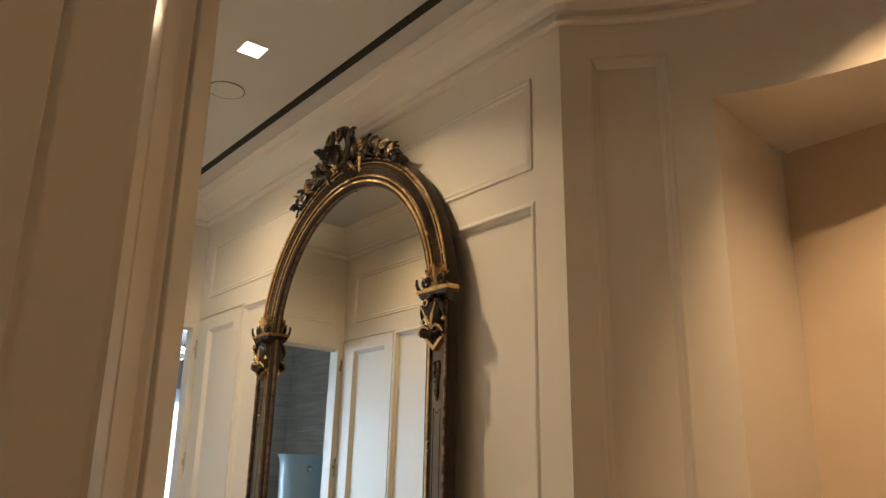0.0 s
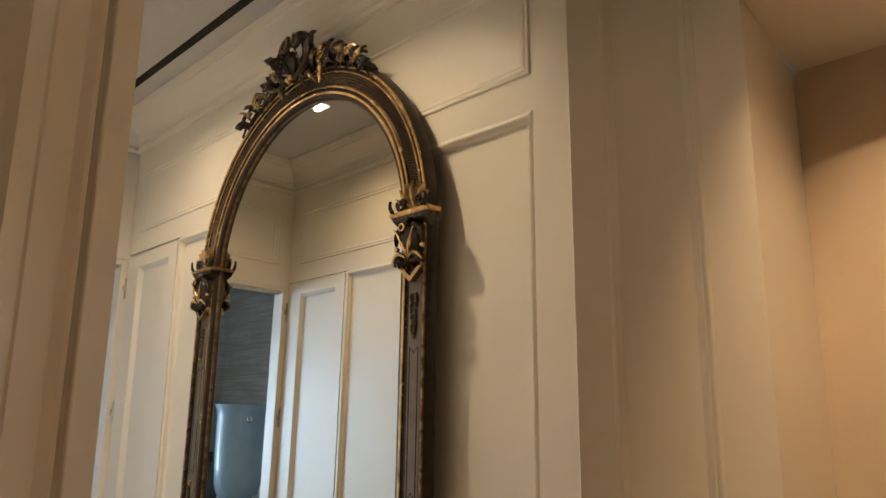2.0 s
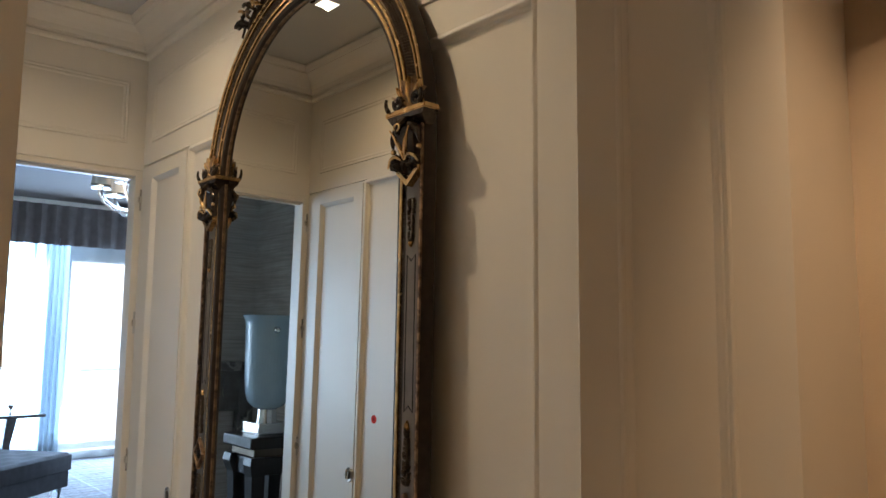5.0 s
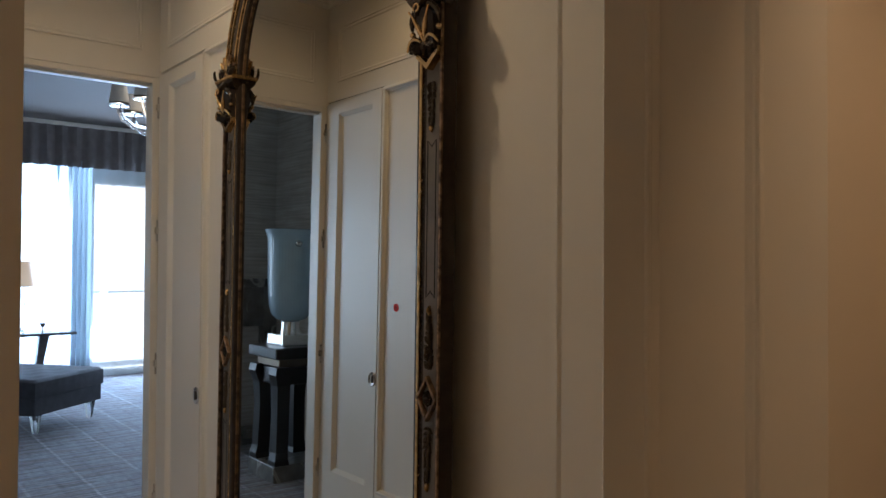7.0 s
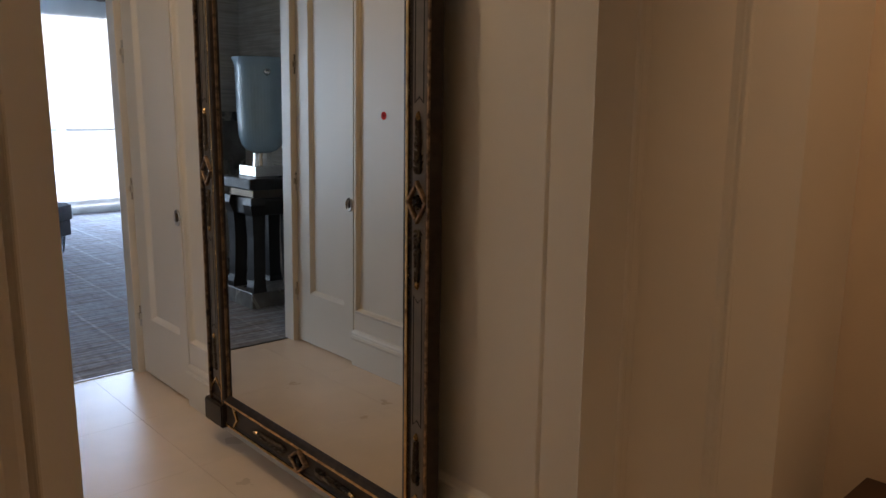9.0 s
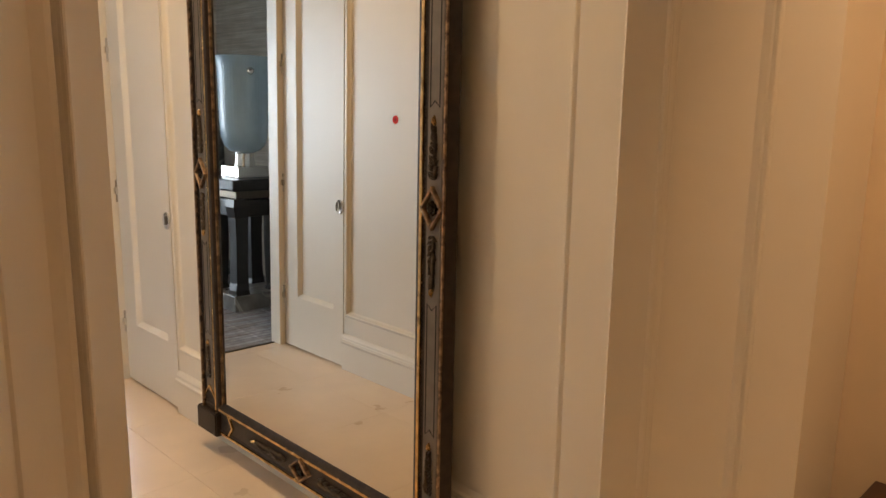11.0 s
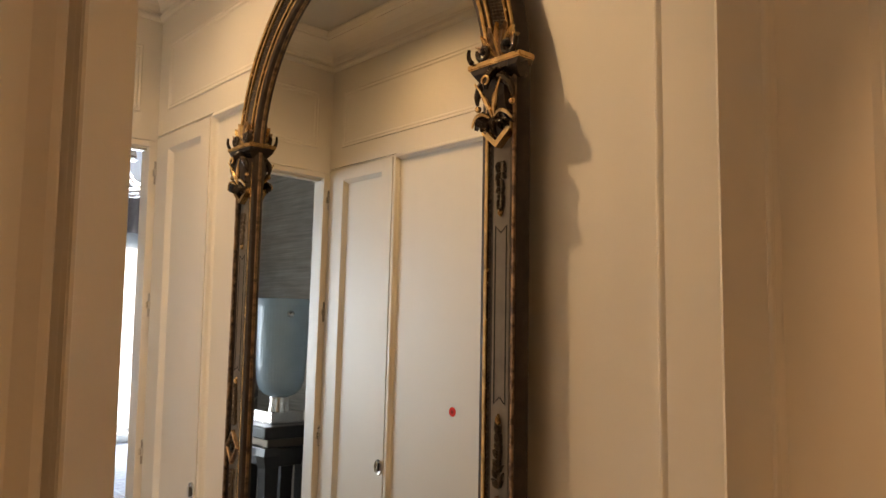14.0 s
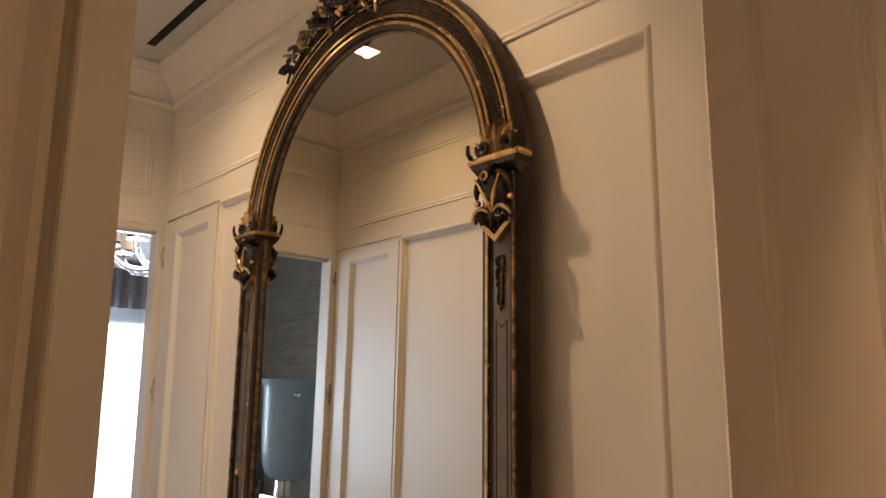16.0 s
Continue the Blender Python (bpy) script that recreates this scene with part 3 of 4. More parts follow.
strip(0.0260, 0.0325, F - 0.014, F - 0.002, "arch_gilt_line", GOLD, arch_only)
for h in (-1, 1):
    strip(-0.0270, 0.0300, F - 0.0125, F - 0.0098, "stile_field", GREYINLAY, [(h * HW, 0.26, (h, 0)), (h * HW, 2.06, (h, 0))], "grey field of the stile")
    strip(0.0335, 0.0375, F - 0.014, F - 0.0070, "bead_line", EBONY, [(h * HW, 0.26, (h, 0)), (h * HW, 2.06, (h, 0))])
# beads along the inside line
bm = bmesh.new()
st = frame_path()
pts = []
z = 0.3
while z < ZS:
    pts += [(-HW, z, (-1, 0)), (HW, z, (1, 0))]
    z += 0.0125
for k in range(1, 158):
    a = math.pi * k / 158
    pts.append((HW * math.cos(a), ZS + HW * math.sin(a), (math.cos(a), math.sin(a))))
for u, z, n in pts:
    o = -0.0360
    c = Vector(M(u + n[0] * o, z + n[1] * o, F - 0.010))
    r = 0.0048
    vs = [bm.verts.new(c + Vector(d) * r) for d in ((-1, 0, 0), (0, 1, 0), (0, 0, 1), (0, -1, 0), (0, 0, -1))]
    for i in range(4):
        bm.faces.new((vs[0], vs[1 + i], vs[1 + (i + 1) % 4]))
tagged(part("bead_strip", bm, EBONY, mirror), kind="stuff")
# carved lattice on the arch
bm = bmesh.new()
for k in range(4, 200):
    a = math.pi * k / 204
    for o, ph in ((-0.013, 0), (-0.003, 1), (0.007, 0), (0.017, 1)):
        aa = a + ph * math.pi / 408
        cu, cz = (HW + o) * math.cos(aa), ZS + (HW + o) * math.sin(aa)
        c = Vector(M(cu, cz, F - 0.011))
        t_, n_ = Vector((0, -math.sin(aa), math.cos(aa))), Vector((0, math.cos(aa), math.sin(aa)))
        vs = [bm.verts.new(c + d) for d in (Vector((-0.005, 0, 0)), t_ * 0.0055, n_ * 0.006, -t_ * 0.0055, -n_ * 0.006)]
        for i in range(4):
            bm.faces.new((vs[0], vs[1 + i], vs[1 + (i + 1) % 4]))
tagged(part("carved_band", bm, LATTICE, mirror), kind="stuff")

# bottom rail with its blocks
bm = bmesh.new()
prof = [(0.092, 0.076), (0.092, F - 0.030), (0.098, F - 0.016), (0.112, F - 0.010), (0.118, F - 0.014), (0.190, F - 0.014), (0.194, F - 0.008), (0.206, F - 0.008), (0.214, F - 0.020), (0.222, F - 0.026), (0.236, F - 0.032), (0.236, 0.076)]
loops(bm, [[M(s, z, v) for z, v in prof] for s in (-HW - 0.05, HW + 0.05)], True, True)
part("bottom_rail", bm, EBONY, mirror)
for z0, z1, v in ((0.098, 0.107, F - 0.006), (0.196, 0.206, F - 0.005)):
    bm = bmesh.new()
    block(bm, M, -HW + 0.07, HW - 0.07, z0, z1, v - 0.012, v)
    part("gilt_line", bm, GOLD, mirror)
for s in (-1, 1):
    bm = bmesh.new()
    block(bm, M, s * HW - 0.072, s * HW + 0.086, 0.085, 0.185, 0.07, F + 0.010)
    bmesh.ops.bevel(bm, geom=bm.edges[:], offset=0.006, segments=2, affect="EDGES")
    part("corner_block", bm, EBONY, mirror)

# silvered glass
bm = bmesh.new()
ri = HW - 0.062
rim = [M(-ri, 0.22, 0.100), M(ri, 0.22, 0.100)] + [M(ri * math.cos(math.pi * k / 64), ZS + ri * math.sin(math.pi * k / 64), 0.100) for k in range(65)]
back = [(x + 0.006, y, z) for x, y, z in rim]
loops(bm, [back, rim], True, True)
part("glass", bm, MIRROR, mirror, "silvered mirror glass")

# ---- carved ornaments ----


def leaf_mesh(bm, base, tip, width, lift, curl=0.0, n=10, belly=0.35):
    """A carved leaf with a midrib: base and tip are (u, z, v)."""
    b, t = Vector(base), Vector(tip)
    d = Vector((t.x - b.x, t.y - b.y))
    length = d.length
    side = Vector((-d.y, d.x)).normalized()
    rows = []
    for k in range(n + 1):
        f = k / n
        w = width * (math.sin(math.pi * min(f ** 0.75, 1)) ** 0.8) * (1 - 0.25 * f) + 0.0006
        w *= 1 + 0.18 * math.sin(f * 20)
        c = b + (t - b) * f
        v = c.z + lift * math.sin(math.pi * f * 0.9) + 0.0
        cc = curl * math.sin(math.pi * f) * length
        p = [(-1.0, -0.006), (-0.55, 0.004), (0.0, -0.001), (0.55, 0.004), (1.0, -0.006)]
        rows.append([M(c.x + side.x * (w * q + cc), c.y + side.y * (w * q + cc), v + h * (0.4 + w * 20)) for q, h in p] + [M(c.x + side.x * (w * 0.5 + cc), c.y + side.y * (w * 0.5 + cc), v - 0.011), M(c.x + side.x * (-w * 0.5 + cc), c.y + side.y * (-w * 0.5 + cc), v - 0.011)])
    loops(bm, rows, True, True)


def scroll_pts(u, z, v, r, turns, start, hand=1, grow=0.82, rise=0.0, n=30):
    out = []
    for k in range(n + 1):
        f = k / n
        a = start + hand * turns * 2 * math.pi * f
        q = r * (1 - grow * f)
        out.append((M(u + q * math.cos(a), z + q * math.sin(a), v + rise * math.sin(math.pi * f)), q))
    return out


def scroll(bm, u, z, v, r, turns, start, hand=1, thick=0.010, rise=0.006):
    pts = scroll_pts(u, z, v, r, turns, start, hand, 0.84, rise)
    tube([p for p, q in pts], [thick * (0.35 + 0.65 * q / r) for p, q in pts], 8, bm)
    c = Vector(M(u, z, v + rise))
    bmesh.ops.create_icosphere(bm, subdivisions=1, radius=thick * 1.1, matrix=Matrix.Translation(c))


def stem(bm, pts, r0, r1):
    tube([M(*p) for p in pts], [r0 + (r1 - r0) * k / (len(pts) - 1) for k in range(len(pts))], 8, bm)


def bez(p0, p1, p2, n=10):
    return [tuple((1 - f) ** 2 * a + 2 * f * (1 - f) * b + f * f * c for a, b, c in zip(p0, p1, p2)) for f in [k / n for k in range(n + 1)]]


def leaf(name, mat, base, tip, width, lift, curl_=0.0, n=10):
    bm = bmesh.new()
    leaf_mesh(bm, base, tip, width, lift, curl_, n)
    return part(name, bm, mat, mirror, smooth=True)


def curl(name, mat, u, z, v, r, turns, start, hand=1, thick=0.010, rise=0.006):
    bm = bmesh.new()
    scroll(bm, u, z, v, r, turns, start, hand, thick, rise)
    return part(name, bm, mat, mirror, smooth=True)


def capital(s):
    """The shelf and carved bracket at the arch's springing."""
    u0 = s * HW
    # shelf: gilt edge, dark cornice beneath
    cap = bmesh.new()
    loops(cap, [[M(u0 + a * w, z, v) for a, v in ((-1, 0.098), (-1, d), (1, d), (1, 0.098))] for w, z, d in ((0.062, 2.184, F - 0.005), (0.064, 2.193, F + 0.006), (0.072, 2.209, F + 0.020), (0.081, 2.222, F + 0.022))], True, True)
    c = part("capital_cornice", cap, BRONZE, mirror)
    bm = bmesh.new()
    block(bm, M, u0 - 0.087, u0 + 0.087, 2.222, 2.237, 0.098, F + 0.026)
    bmesh.ops.bevel(bm, geom=bm.edges[:], offset=0.003, segments=2, affect="EDGES")
    part("shelf", bm, GOLD, mirror, "worn gilt shelf edge")
    # palmette over the shelf
    for k in range(-3, 4):
        a = k * 0.36
        leaf("palmette_leaf", DULLGOLD if k % 2 else GOLD, (u0 + 0.004 * k, 2.244, F), (u0 + 0.080 * math.sin(a), 2.244 + 0.085 * math.cos(a), F + 0.012), 0.010, 0.010)
    for h in (-1, 1):
        curl("shelf_scroll", BRONZE, u0 + h * 0.040, 2.262, F + 0.012, 0.024, 1.3, math.pi / 2 - h * 1.2, -h, 0.007)
        bm = bmesh.new()
        stem(bm, bez((u0 + h * 0.066, 2.238, F + 0.03), (u0 + h * 0.084, 2.254, F + 0.03), (u0 + h * 0.076, 2.274, F + 0.03)), 0.007, 0.004)
        part("shelf_horn", bm, BRONZE, mirror, smooth=True)
    # bracket
    bm = bmesh.new()
    prof = [(2.184, 0.062, F + 0.024), (2.146, 0.056, F + 0.020), (2.113, 0.050, F + 0.012), (2.085, 0.052, F + 0.008), (2.066, 0.044, F + 0.002), (2.045, 0.006, F - 0.006)]
    loops(bm, [[M(u0 - w, z, F - 0.02), M(u0 - w * 0.6, z, v), M(u0 + w * 0.6, z, v), M(u0 + w, z, F - 0.02)] for z, w, v in prof], True, True)
    part("bracket", bm, EBONY, mirror)
    for h in (-1, 1):
        # two gilt blades that open upwards
        pts = bez((u0 + h * 0.003, 2.092, F + 0.020), (u0 + h * 0.010, 2.135, F + 0.034), (u0 + h * 0.042, 2.176, F + 0.042), 9)
        bm = bmesh.new()
        tube([M(*q) for q in pts], [0.0032 + 0.0042 * math.sin(math.pi * min(1, k / 7)) if k < 8 else 0.0024 for k in range(len(pts))], 8, bm)
        part("gilt_blade", bm, GOLD, mirror, smooth=True)
        pts = bez((u0 + h * 0.018, 2.186, F + 0.020), (u0 + h * 0.062, 2.170, F + 0.022), (u0 + h * 0.058, 2.132, F + 0.016), 8)
        bm = bmesh.new()
        tube([M(*q) for q in pts], [0.012, 0.012, 0.012, 0.011, 0.010, 0.009, 0.008, 0.006, 0.004], 8, bm)
        part("bracket_volute", bm, BRONZE, mirror, smooth=True)
        bm = bmesh.new()
        bmesh.ops.create_icosphere(bm, subdivisions=2, radius=0.0085, matrix=Matrix.Translation(M(u0 + h * 0.056, 2.122, F + 0.016)))
        part("gilt_bud", bm, GOLD, mirror, smooth=True)
        # a lobed dark leaf that spreads like a wing, rimmed with gilt
        for k, (du, dz, w) in enumerate(((0.064, 0.000, 0.013), (0.060, -0.020, 0.013), (0.042, -0.026, 0.012), (0.022, -0.030, 0.010))):
            leaf("wing_lobe", BRONZE, (u0 + h * 0.012, 2.094, F + 0.012), (u0 + h * du, 2.090 + dz, F + 0.020 - 0.002 * k), w, 0.014, h * 0.10, 8)
        pts = bez((u0 + h * 0.008, 2.090, F + 0.026), (u0 + h * 0.040, 2.118, F + 0.036), (u0 + h * 0.066, 2.076, F + 0.026), 9)
        bm = bmesh.new()
        tube([M(*q) for q in pts], [0.0025 + 0.0032 * math.sin(math.pi * k / 9) for k in range(10)], 8, bm)
        part("gilt_rim", bm, GOLD, mirror, smooth=True)
    leaf("acanthus_leaf", BRONZE, (u0, 2.100, F + 0.016), (u0, 2.052, F + 0.014), 0.013, 0.012)
    bm = bmesh.new()
    stem(bm, [(u0, 2.205, F + 0.020), (u0, 2.186, F + 0.040), (u0 + 0.003, 2.166, F + 0.046), (u0 + 0.003, 2.156, F + 0.044)], 0.013, 0.006)
    part("bracket_bud", bm, BRONZE, mirror, smooth=True)
    bm = bmesh.new()
    stem(bm, [(u0 + 0.011 * math.cos(k * 0.5), 2.176 + 0.010 * math.sin(k * 0.5), F + 0.050) for k in range(14)], 0.003, 0.003)
    part("gilt_ring", bm, GOLD, mirror, smooth=True)
    # gilt chevron under it
    chev = [(u0 - 0.046, 2.076), (u0 - 0.046, 2.059), (u0, 2.020), (u0 + 0.046, 2.059), (u0 + 0.046, 2.076), (u0, 2.037)]
    bm = bmesh.new()
    loops(bm, [[M(a, b, F - 0.014) for a, b in chev], [M(a, b, F + 0.013) for a, b in chev]], True, False)
    bm.faces.new([bm.verts.new(M(a, b, F + 0.013)) for a, b in (chev[0], chev[1], chev[2], chev[5])])
    bm.faces.new([bm.verts.new(M(a, b, F + 0.013)) for a, b in (chev[5], chev[2], chev[3], chev[4])])
    part("gilt_chevron", bm, GOLD, mirror)


def drop(u, z0, z1, horizontal=False):
    """A carved pendant of husks and berries from z0 to z1, its gilt bud at z1."""
    bm = bmesh.new()
    rnd = random.Random(int(abs(u) * 1000 + z0 * 977))
    n = 13

    def at(f, o):
        return (u + o, z0 + (z1 - z0) * f) if not horizontal else (z0 + (z1 - z0) * f, u + o)
    stem(bm, [(*at(k / 8 * 0.86, 0.0035 * math.sin(k * 2.2)), F - 0.009) for k in range(9)], 0.0030, 0.0018)
    for k in range(n):
        f = k / n * 0.84
        for h in (-1, 1):
            o = h * rnd.uniform(0.011, 0.020) * (1 - 0.72 * f)
            a, b = at(f, h * 0.001), at(f + rnd.uniform(0.06, 0.13), o)
            leaf_mesh(bm, (*a, F - 0.010), (*b, F - 0.006), rnd.uniform(0.0030, 0.0052), 0.005, n=5)
        if k % 2:
            c = at(f + 0.03, rnd.uniform(-0.009, 0.009) * (1 - 0.6 * f))
            bmesh.ops.create_icosphere(bm, subdivisions=1, radius=rnd.uniform(0.0032, 0.0050), matrix=Matrix.Translation(M(*c, F - 0.007)))
    tagged(part("carved_drop", bm, WEATHERED, mirror), kind="stuff")
    bm = bmesh.new()
    a, b = at(0.84, 0), at(1.0, 0)
    leaf_mesh(bm, (*a, F - 0.010), (*b, F - 0.010), 0.0075, 0.008, n=6)
    part("gilt_bud", bm, GOLD, mirror)


def inlay(u, z0, z1):
    """An engraved line round a long field with notched ends."""
    w, d = 0.0190, 0.016
    v = F - 0.0098
    rows = []
    for q, h in ((0.0, 0.0), (0.0, 0.0012), (0.0026, 0.0012), (0.0026, 0.0)):
        a, c = w - q, q * 1.2
        rows.append([M(u + du, z, v + h) for du, z in ((-a, z0 + c), (0, z0 + d + c), (a, z0 + c), (a, z1 - c), (0, z1 - d - c), (-a, z1 - c))])
    part("engraved_line", loops(bmesh.new(), rows, True), BLACKSLOT, mirror)


def diamond(u, z, r=0.060, horizontal=False):
    rw, rh = (0.043, r) if not horizontal else (r, 0.046)
    bm = bmesh.new()
    rows = []
    for k, v in ((1.0, F - 0.014), (1.0, F + 0.001), (0.95, F + 0.004), (0.80, F + 0.004), (0.75, F), (0.75, F - 0.012)):
        rows.append([M(u + a * rw * k, z + b * rh * k, v) for a, b in ((1, 0), (0, 1), (-1, 0), (0, -1))])
    part("gilt_diamond", loops(bm, rows, True), DULLGOLD, mirror)
    bm = bmesh.new()
    for k in range(8):
        a = k * math.pi / 4
        leaf_mesh(bm, (u + 0.004 * math.cos(a), z + 0.004 * math.sin(a), F - 0.010), (u + 0.021 * math.cos(a), z + 0.021 * math.sin(a), F - 0.008), 0.007, 0.008, n=5)
    bmesh.ops.create_icosphere(bm, subdivisions=1, radius=0.008, matrix=Matrix.Translation(M(u, z, F - 0.004)))
    tagged(part("rosette", bm, BRONZE, mirror), kind="stuff")


for s in (-1, 1):
    u = s * HW
    capital(s)
    u = s * (HW + 0.001)
    drop(u, 1.990, 1.855)
    inlay(u, 1.415, 1.835)
    drop(u, 1.225, 1.395)
    diamond(u, 1.150)
    drop(u, 1.075, 0.905)
    inlay(u, 0.500, 0.885)
    drop(u, 0.320, 0.480)
    for h in (-1, 1):
        bm = bmesh.new()
        pts = [(u + h * 0.044, 0.245), (u, 0.290), (u, 0.278), (u + h * 0.044, 0.233)]
        loops(bm, [[M(a, b, F - 0.014) for a, b in pts], [M(a, b, F - 0.006) for a, b in pts]], True, True)
        part("gilt_chevron", bm, GOLD, mirror)
diamond(0.0, 0.153, 0.060, True)
drop(0.153, -0.10, -0.34, True)
drop(0.153, 0.10, 0.34, True)
for s in (-1, 1):
    bm = bmesh.new()
    pts = [(s * 0.500, 0.110), (s * 0.468, 0.150), (s * 0.500, 0.196), (s * 0.512, 0.196), (s * 0.480, 0.150), (s * 0.512, 0.110)]
    rows = [[M(a, b, F - 0.016) for a, b in pts], [M(a, b, F - 0.006) for a, b in pts]]
    loops(bm, rows, True, False)
    for q in ((0, 1, 4, 5), (1, 2, 3, 4)):
        bm.faces.new([bm.verts.new(M(*pts[i], F - 0.006)) for i in q])
    part("gilt_chevron", bm, GOLD, mirror)

# the crest
Z0 = ZS + HW + 0.02


def on_arch(a, o=0.06):
    """a: degrees from the top, o: out from the stile's middle."""
    r = radians(90 - a)
    return ((HW + o) * math.cos(r), ZS + (HW + o) * math.sin(r))


VC = F + 0.055
# shell at the heart of the crest
for k in range(-4, 5):
    a = k * 0.30
    ln = 0.088 - 0.006 * abs(k)
    leaf("shell_lobe", BRONZE, (0.003 * k, Z0 + 0.012, VC - 0.01), (ln * math.sin(a), Z0 + 0.016 + ln * math.cos(a), VC + 0.012), 0.011, 0.014, 0.0, 8)
for h in (-1, 1):
    # open C scrolls that rise beside it
    side = bez((h * 0.026, Z0 - 0.012, VC), (h * 0.128, Z0 + 0.045, VC - 0.01), (h * 0.078, Z0 + 0.122, VC - 0.01), 9)
    top = bez(side[-1], (h * 0.062, Z0 + 0.168, VC), (h * 0.022, Z0 + 0.160, VC + 0.006), 7)
    pts = side + top[1:]
    bm = bmesh.new()
    tube([M(*p) for p in pts], [0.010 + 0.014 * math.sin(math.pi * k / (len(pts) - 1)) for k in range(len(pts))], 8, bm)
    part("crest_c_scroll", bm, BRONZE, mirror, "bronzed open scroll", True)
    bm = bmesh.new()
    tube([M(u_ - h * 0.006, z_ + 0.001, v_ + 0.012) for u_, z_, v_ in pts[5:]], 0.0034, 6, bm)
    part("crest_gilt_fillet", bm, GOLD, mirror, smooth=True)
    curl("crest_curl", BRONZE, h * 0.044, Z0 + 0.136, VC + 0.008, 0.036, 1.15, math.pi / 2 + h * 0.5, h, 0.011)
    loop = [p_ for p_, q_ in scroll_pts(h * 0.044, Z0 + 0.136, VC + 0.020, 0.033, 0.8, math.pi / 2 + h * 0.5, h)]
    bm = bmesh.new()
    tube(loop, 0.0030, 6, bm)
    part("crest_gilt_fillet", bm, GOLD, mirror, smooth=True)
    curl("crest_curl", RUBBED, h * 0.100, Z0 + 0.118, VC - 0.01, 0.022, 1.2, math.pi / 2 + h * 0.6, -h, 0.008)
    leaf("crest_leaf", BRONZE, (h * 0.082, Z0 + 0.085, VC - 0.02), (h * 0.108, Z0 + 0.158, VC - 0.012), 0.017, 0.012, h * 0.10)
    leaf("crest_leaf", BRONZE, (h * 0.078, Z0 + 0.050, VC - 0.01), (h * 0.172, Z0 + 0.122, VC + 0.016), 0.024, 0.018, h * 0.14)
    leaf("crest_leaf", RUBBED, (h * 0.090, Z0 + 0.030, VC - 0.02), (h * 0.150, Z0 + 0.070, VC), 0.014, 0.014, h * -0.12)
    leaf("crest_leaf", BRONZE, (h * 0.024, Z0 + 0.012, VC - 0.006), (h * 0.070, Z0 - 0.054, VC - 0.024), 0.014, 0.020, h * 0.20)
    leaf("crest_leaf", RUBBED, (h * 0.058, Z0 + 0.008, VC - 0.02), (h * 0.110, Z0 - 0.040, VC - 0.03), 0.012, 0.016, h * 0.18)
    for k in range(7):
        bm = bmesh.new()
        bmesh.ops.create_icosphere(bm, subdivisions=2, radius=0.0066 - 0.0003 * k, matrix=Matrix.Translation(M(h * (0.026 + 0.0082 * k), Z0 + 0.128 - 0.0165 * k, VC + 0.020 - 0.001 * k)))
        part("crest_bead", bm, RUBBED, mirror, smooth=True)
    # wings of scrolled foliage along the arch
    for a0, o, r, tn, st_, hd, th, mat in ((11.5, 0.098, 0.034, 1.25, 1.2, 1, 0.009, GOLD), (14.5, 0.075, 0.028, 1.2, 3.4, -1, 0.010, BRONZE), (18.5, 0.105, 0.028, 1.2, 0.4, 1, 0.007, RUBBED), (21.5, 0.074, 0.026, 1.3, 2.4, -1, 0.008, RUBBED), (25.0, 0.098, 0.026, 1.2, 0.2, 1, 0.006, GOLD), (28.0, 0.070, 0.024, 1.2, 2.6, -1, 0.007, RUBBED), (31.5, 0.088, 0.023, 1.2, 0.6, 1, 0.006, BRONZE), (34.0, 0.066, 0.018, 1.2, 2.6, -1, 0.006, BRONZE)):
        cu, cz = on_arch(a0, o)
        curl("crest_curl", mat, h * cu, cz, F + 0.016, r, tn, st_ if h > 0 else math.pi - st_, h * hd, th, 0.014)
    for a0, a1, o0, o1, w, mat in ((9, 13, 0.06, 0.125, 0.016, GOLD), (15, 16.5, 0.07, 0.140, 0.017, BRONZE), (17, 20, 0.07, 0.128, 0.016, BRONZE), (20, 24, 0.06, 0.118, 0.010, RUBBED), (22, 25, 0.05, 0.055, 0.012, GOLD), (26, 30, 0.06, 0.120, 0.012, BRONZE), (30, 32.5, 0.06, 0.128, 0.008, GOLD), (31, 36, 0.05, 0.085, 0.012, BRONZE), (33, 36.5, 0.05, 0.095, 0.010, BRONZE), (12, 19, 0.045, 0.05, 0.011, RUBBED)):
        (u0, z0), (u1, z1) = on_arch(a0, o0), on_arch(a1, o1)
        leaf("crest_leaf", mat, (h * u0, z0, F + 0.012), (h * u1, z1, F + 0.028), w, 0.016, h * 0.18)
    bm = bmesh.new()
    stem(bm, [(h * on_arch(k, 0.055)[0], on_arch(k, 0.055 + 0.016 * math.sin(k))[1], F + 0.010) for k in range(4, 37, 2)], 0.009, 0.005)
    part("crest_stem", bm, BRONZE, mirror, smooth=True)
# gilt knot under the shell
for du, dz, r in ((-0.010, -0.004, 0.012), (0.012, -0.008, 0.010), (0.0, -0.020, 0.009)):
    bm = bmesh.new()
    bmesh.ops.create_icosphere(bm, subdivisions=2, radius=r, matrix=Matrix.Translation(M(du, Z0 + dz, VC + 0.008)))
    part("gilt_knot", bm, GOLD, mirror, smooth=True)
bm = lathe([(0.004, 0.0), (0.009, -0.008), (0.012, -0.02), (0.006, -0.032), (0.010, -0.040), (0.008, -0.055), (0.003, -0.075)], 12)
bmesh.ops.translate(bm, verts=bm.verts, vec=M(-0.150, Z0 + 0.016, F + 0.030))
part("crest_finial", bm, GOLD, mirror, smooth=True)
